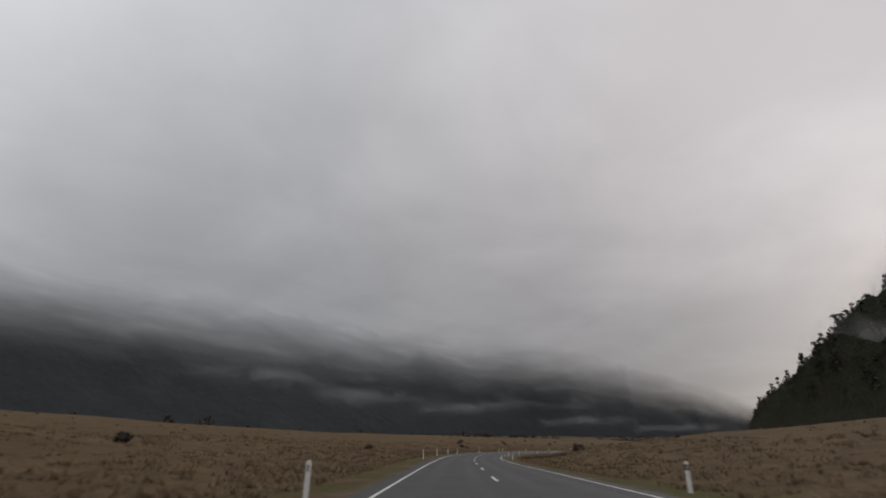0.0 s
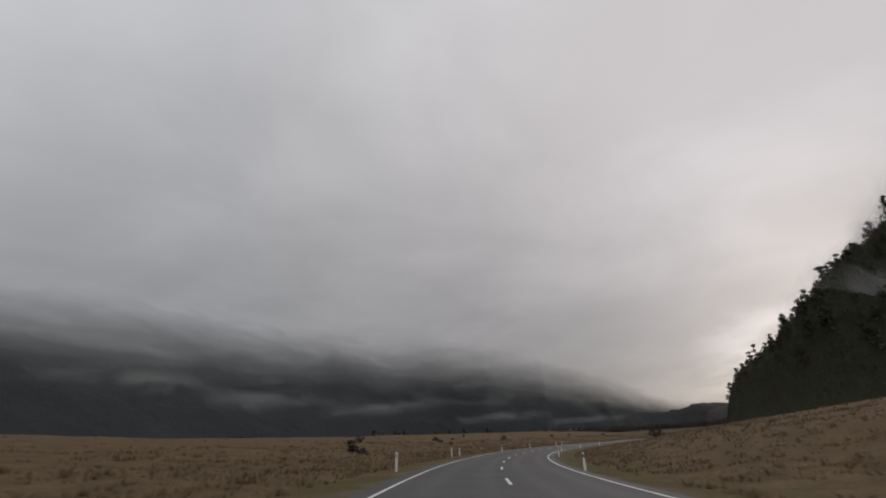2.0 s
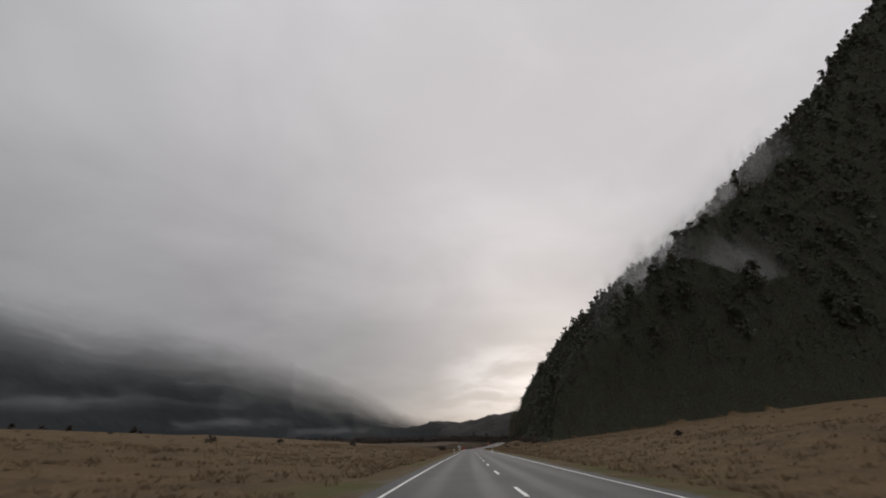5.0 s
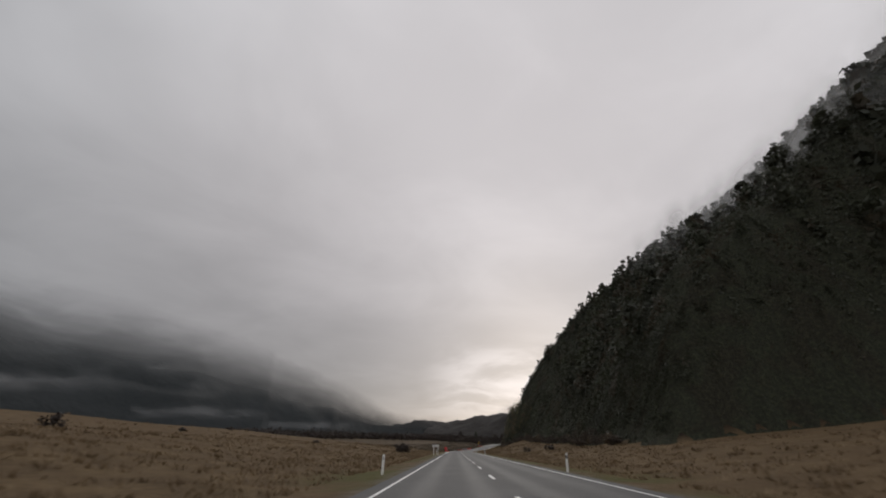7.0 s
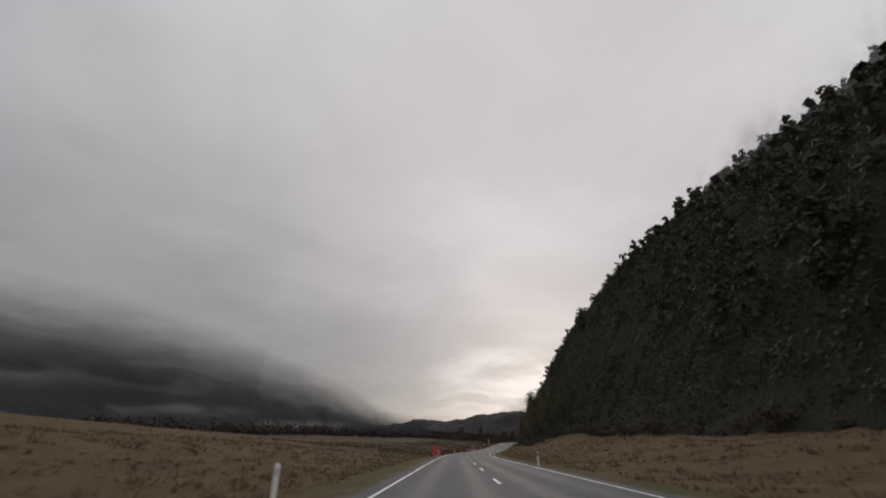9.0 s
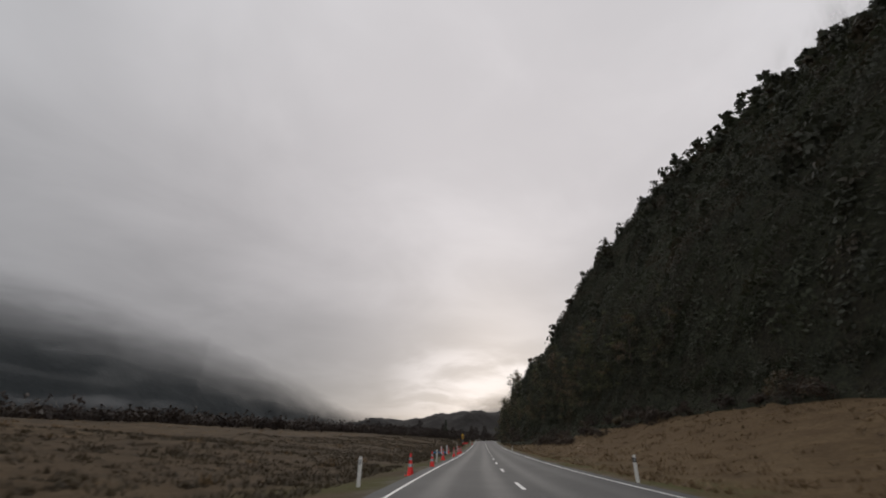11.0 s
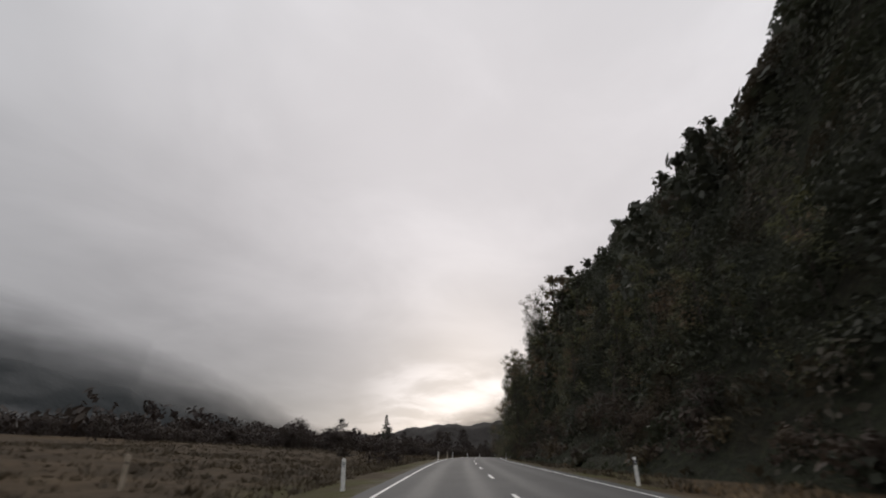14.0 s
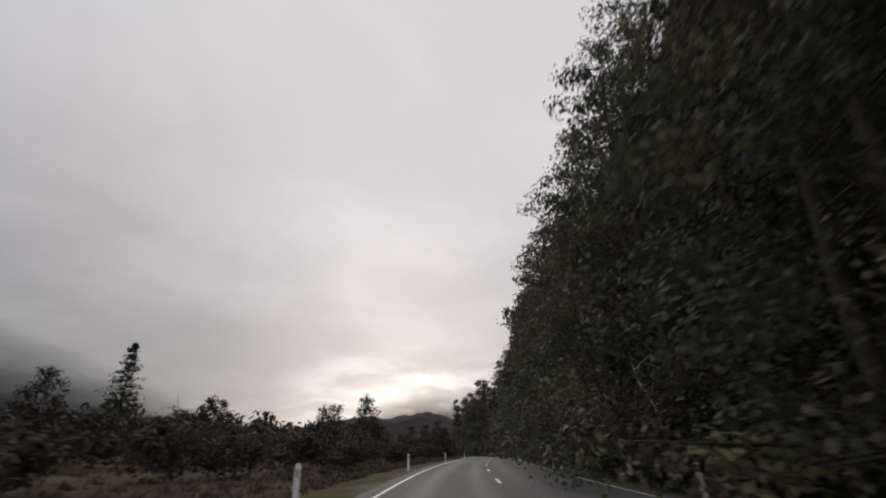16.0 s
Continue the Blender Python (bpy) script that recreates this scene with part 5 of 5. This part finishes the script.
small_bushes = [tree_thing("pasture_bush", 70 + i, 0.75 + 0.2 * i, 0.6 + 0.1 * i, 160, 0.12, SCRUB, "small dark bush in the dry pasture", "bush", dome=True) for i in range(3)]
spots = []
for s, l in ((28, -20), (62, -13), (120, -12.5), (127, -17), (139, -24), (150, -30), (160, -18), (171, -26), (176, -30), (183, -22), (190, -34), (203, -26), (212, -44), (228, -38), (250, -30), (262, -52), (281, -34), (303, -26), (330, -33),
             (349, -22), (372, -47), (66, 27), (74, 15), (150, 16), (246, 22), (352, 15.5), (361, 13), (590, -11), (597, -14), (604, -9.5), (612, -12)):
    x, y, _ = on_axis(s, l)
    spots.append((float(x), float(y)))
scatter(small_bushes, spots, brng, "small bushes in the pasture", (0.7, 1.5), 0.06)

bank_bushes = [tree_thing("bank_bush", 75 + i, 1.25 + 0.3 * i, 1.25 + 0.2 * i, 900, 0.085, UNDER, "dark brown rounded bush on the grassy bank", "bush", dome=True) for i in range(3)]
spots = []
for s, l in ((499.6, 11.6), (497.5, 12.2), (494.0, 11.8), (496.7, 15.2), (489.1, 14.8), (498.3, 19.0), (492.5, 20.0), (503, 13.0), (506, 12.0), (486, 17.5), (510, 11.5), (481, 18.5), (515, 10.6)):
    x, y, _ = on_axis(s, l)
    spots.append((float(x), float(y)))
scatter(bank_bushes, spots, brng, "bushes on the bank below the wood", (0.7, 1.25), 0.08)

big_bushes = [tree_thing("scrub_bush", 80 + i, 2.3 + 0.45 * i, 1.5 + 0.15 * i, 1300, 0.088, SCRUB, "dark twiggy scrub bush beyond the verge", "bush", dome=True) for i in range(3)]
spots = []
for s in np.arange(588, 735, 3.3):
    for extra in (0, 4.5, 9.0):
        lim = np.interp(s, [588, 606, 612, 620, 650, 735], [26, 13, 8.0, 6.3, 5.6, 5.6]) + extra + brng.random() * 4
        x, y, _ = on_axis(s + brng.normal() * 1.0, -lim)
        spots.append((float(x), float(y)))
scatter(big_bushes, spots, brng, "scrub bushes beyond the verge", (0.65, 1.15), 0.12)


def spire_tree(x, y, tall, label):
    """Young conifer: straight stem, drooping whorls that shorten upwards, gaps between them."""
    r2 = np.random.default_rng(91)
    root = thing("spire_tree", pose(x, y, height(x, y) - 0.1), label, "tree")
    bm = tube(bmesh.new(), (0, 0, -0.1), (0.1, 0, tall), 0.16, 0.015, 8)
    cs, rs = [], []
    for i in range(46):
        f = 0.06 + 0.93 * (i + r2.random()) / 46
        reach = ((1 - f) * tall * 0.32 + 0.22) * (0.6 + 0.5 * r2.random())
        for j in range(4):
            a = r2.random() * 6.283
            rr = reach * (0.55 + 0.6 * r2.random())
            tip = (rr * math.cos(a), rr * math.sin(a), tall * f - rr * 0.12)
            tube(bm, (0.1 * f, 0, tall * f), tip, 0.022, 0.006, 4)
            for k in (0.55, 1.0):
                cs.append((tip[0] * k, tip[1] * k, tall * f - rr * 0.12 * k))
                rs.append(0.24 + 0.26 * (1 - f))
    part("trunk", bm, BARK, root)
    v, f = leaf_quads(r2, np.array(cs), np.array(rs), 3000, 0.10)
    crown_ob = new("crown", mesh_from("crown", v, f, CONIFER))
    crown_ob.parent = root
    return root


spire_tree(394.0, 510.0, 8.4, "young spire-shaped conifer standing above the scrub")
valley_kinds = [tree_thing("valley_tree", 95 + i, 4.8 + i, 2.9, 2800, 0.11, SCRUB, "dark beech tree standing above the valley scrub", "tree", 0.1, 7, 9, 0.5) for i in range(2)]
spots = [tuple(float(v) for v in on_axis(s, l)[:2]) for s, l in ((684, -15), (690, -21), (702, -27), (676, -30), (690, -40), (668, -46), (722, -8), (732, -9), (744, -7), (752, -11), (763, -8), (738, -15), (757, -17), (775, -9))]
scatter(valley_kinds, spots, brng, "trees round the far bend", (0.9, 1.5), 0.2)


# ---- stones, banks and dead wood ----
def stone(bm, rng2, at, size):
    m = Matrix.Translation(at) @ Euler([rng2.random() * 6 for _ in range(3)]).to_matrix().to_4x4() @ Matrix.Diagonal((*(size * (0.6 + 0.7 * rng2.random()) for _ in range(3)), 1))
    made = bmesh.ops.create_icosphere(bm, subdivisions=2, radius=0.5, matrix=m)["verts"]
    for v in made:
        v.co += (v.co - Vector(at)) * 0.35 * noise.noise(v.co * 3.0 / size)
    return bm


def mound(name, s, l, wide, tall, mat, label, stones=60, size=0.12, stone_mat=None):
    """A low heap of soil with stones on it."""
    r2 = np.random.default_rng(int(s))
    root = thing(name, place(s, l, 0, 0.12), label, "heap")
    n, v = 26, []
    for j in range(n):
        for i in range(n):
            a, b = i / (n - 1) * 2 - 1, j / (n - 1) * 2 - 1
            f = max(0.0, 1 - a * a * 0.9 - b * b * 0.9)
            v.append((a * wide * 0.7, b * wide, tall * f * (0.75 + 0.7 * noise.fractal((a * 3 + s, b * 3, 0), 0.8, 2.2, 4)) - 0.08))
    faces = [(j * n + i, j * n + i + 1, (j + 1) * n + i + 1, (j + 1) * n + i) for j in range(n - 1) for i in range(n - 1)]
    heap = new("soil", mesh_from("soil", v, faces, mat, True))
    heap.parent = root
    shapes = []
    for k in range(5):
        bm, me = stone(bmesh.new(), r2, (0, 0, 0), 1.0), bpy.data.meshes.new("stone")
        bm.to_mesh(me)
        bm.free()
        me.materials.append(stone_mat or ROCK)
        shapes.append(me)
    for k in range(stones):
        a, b = r2.normal() * 0.4, r2.normal() * 0.45
        f = max(0.0, 1 - a * a * 0.9 - b * b * 0.9)
        ob, g = new("stone", shapes[k % 5]), size * (0.4 + r2.random())
        ob.parent = root
        ob.matrix_basis = pose(a * wide * 0.7, b * wide, tall * f * 0.8 - 0.05, 0, 0, r2.random() * 360) @ Matrix.Diagonal((g, g, g, 1))
    return root


SOIL = worn("dark_turned_soil", (0.052, 0.033, 0.020), (0.022, 0.014, 0.009), 5.0, 0.95, 0, 1.0)
SOIL.node_tree.nodes["Principled BSDF"].inputs["Specular IOR Level"].default_value = 0.05
mound("eroded_bank", 71.5, 9.8, 3.8, 0.5, SOIL, "dark eroded earth bank with pale stones spilling out", 46, 0.075)
mound("gravel_heap", 581.0, 8.4, 2.2, 0.22, CLAY, "ochre spread of loose gravel at the roadside", 70, 0.10, CLAY)
mound("rock_heap", 483.5, 11.5, 1.1, 0.34, CLAY, "small heap of ochre rocks on the grassy bank", 30, 0.26, CLAY)
mound("stone_scatter", 10.0, -6.5, 2.2, 0.10, SOIL, "bare patch with stones in the grass", 26, 0.10)


def dead_branch(s, l, tall, turn, label):
    r2 = np.random.default_rng(int(tall * 100 + s))
    root = thing("dead_branch", place(s, l, turn, 0.1), label, "branch")
    p, bm = Vector((0, 0, 0)), bmesh.new()
    twigs = bmesh.new()
    for i in range(6):
        q2 = p + Vector((-0.10 + r2.normal() * 0.12, r2.normal() * 0.15, tall / 6))
        tube(bm, p, q2, 0.055 - i * 0.008, 0.047 - i * 0.008, 7)
        for _ in range(2):
            tube(twigs, q2, q2 + Vector((r2.normal() * 0.5, r2.normal() * 0.4, 0.3 + 0.3 * r2.random())), 0.016, 0.005, 5)
        p = q2
    part("stem", bm, PALE_BARK, root)
    part("twigs", twigs, PALE_BARK, root)


dead_branch(637.0, 5.7, 3.2, 0, "pale dead sapling leaning at the foot of the wood")
dead_branch(640.5, 6.0, 4.0, 140, "pale dead sapling leaning at the foot of the wood")
dead_branch(612.0, 7.9, 2.6, 60, "pale dead sapling leaning at the foot of the wood")
for n, (s, l, a) in enumerate(((601.0, -8.6, 20), (602.5, -9.2, -35), (604.5, -7.8, 70), (590.0, -10.5, 15))):
    log = thing("fallen_log", place(s, l, a, 0.0), "grey fallen log lying in the rough grass", "log", "fallen logs")
    part("bole", tube(tube(bmesh.new(), (-0.7, 0, 0.08), (0.2, 0.05, 0.10), 0.09, 0.08, 10), (0.2, 0.05, 0.10), (0.9, 0.2, 0.14), 0.08, 0.04, 10), BARK, log)
    part("stub", tube(bmesh.new(), (0.1, 0.05, 0.18), (0.45, -0.35, 0.62), 0.06, 0.03, 7), BARK, log)

# braided river far across the flat
WATER, wtree, wp = material("river_water")
wtree.links.new(mix_rgb(wtree, smooth(wtree, noise_of(wtree, coords(wtree), 0.08), 0.4, 0.6), (0.30, 0.31, 0.31), (0.42, 0.41, 0.39)), wp.inputs["Base Color"])
wp.inputs["Roughness"].default_value = 0.25
for b, d, w, h, up_by in ((18.4, 960, 96, 22, 1.2), (15.8, 1050, 76, 13, 1.2), (20.5, 870, 38, 9, 1.2), (9.0, 960, 70, 10, 1.2)):
    x, y = EYE[0] + math.sin(radians(b)) * d, EYE[1] + math.cos(radians(b)) * d
    v, n = [], 24
    for i in range(n):
        a = i / (n - 1) * 2 - 1
        half = h * (1 - a * a) * (0.7 + 0.5 * noise.noise((a * 3, b, 0))) + 1.5
        mid_y = 14 * math.sin(a * 4 + b)
        for k in (-1, 1):
            px = x + a * w * math.cos(radians(b)) + (mid_y + k * half) * math.sin(radians(b))
            py = y - a * w * math.sin(radians(b)) + (mid_y + k * half) * math.cos(radians(b))
            v.append((px, py, height(px, py) + up_by))
    ob = new("river", mesh_from("river", v, [(2 * i, 2 * i + 2, 2 * i + 3, 2 * i + 1) for i in range(n - 1)], WATER, True))
    tagged(ob, "pale braid of river far across the flat", "river", kind="structure")
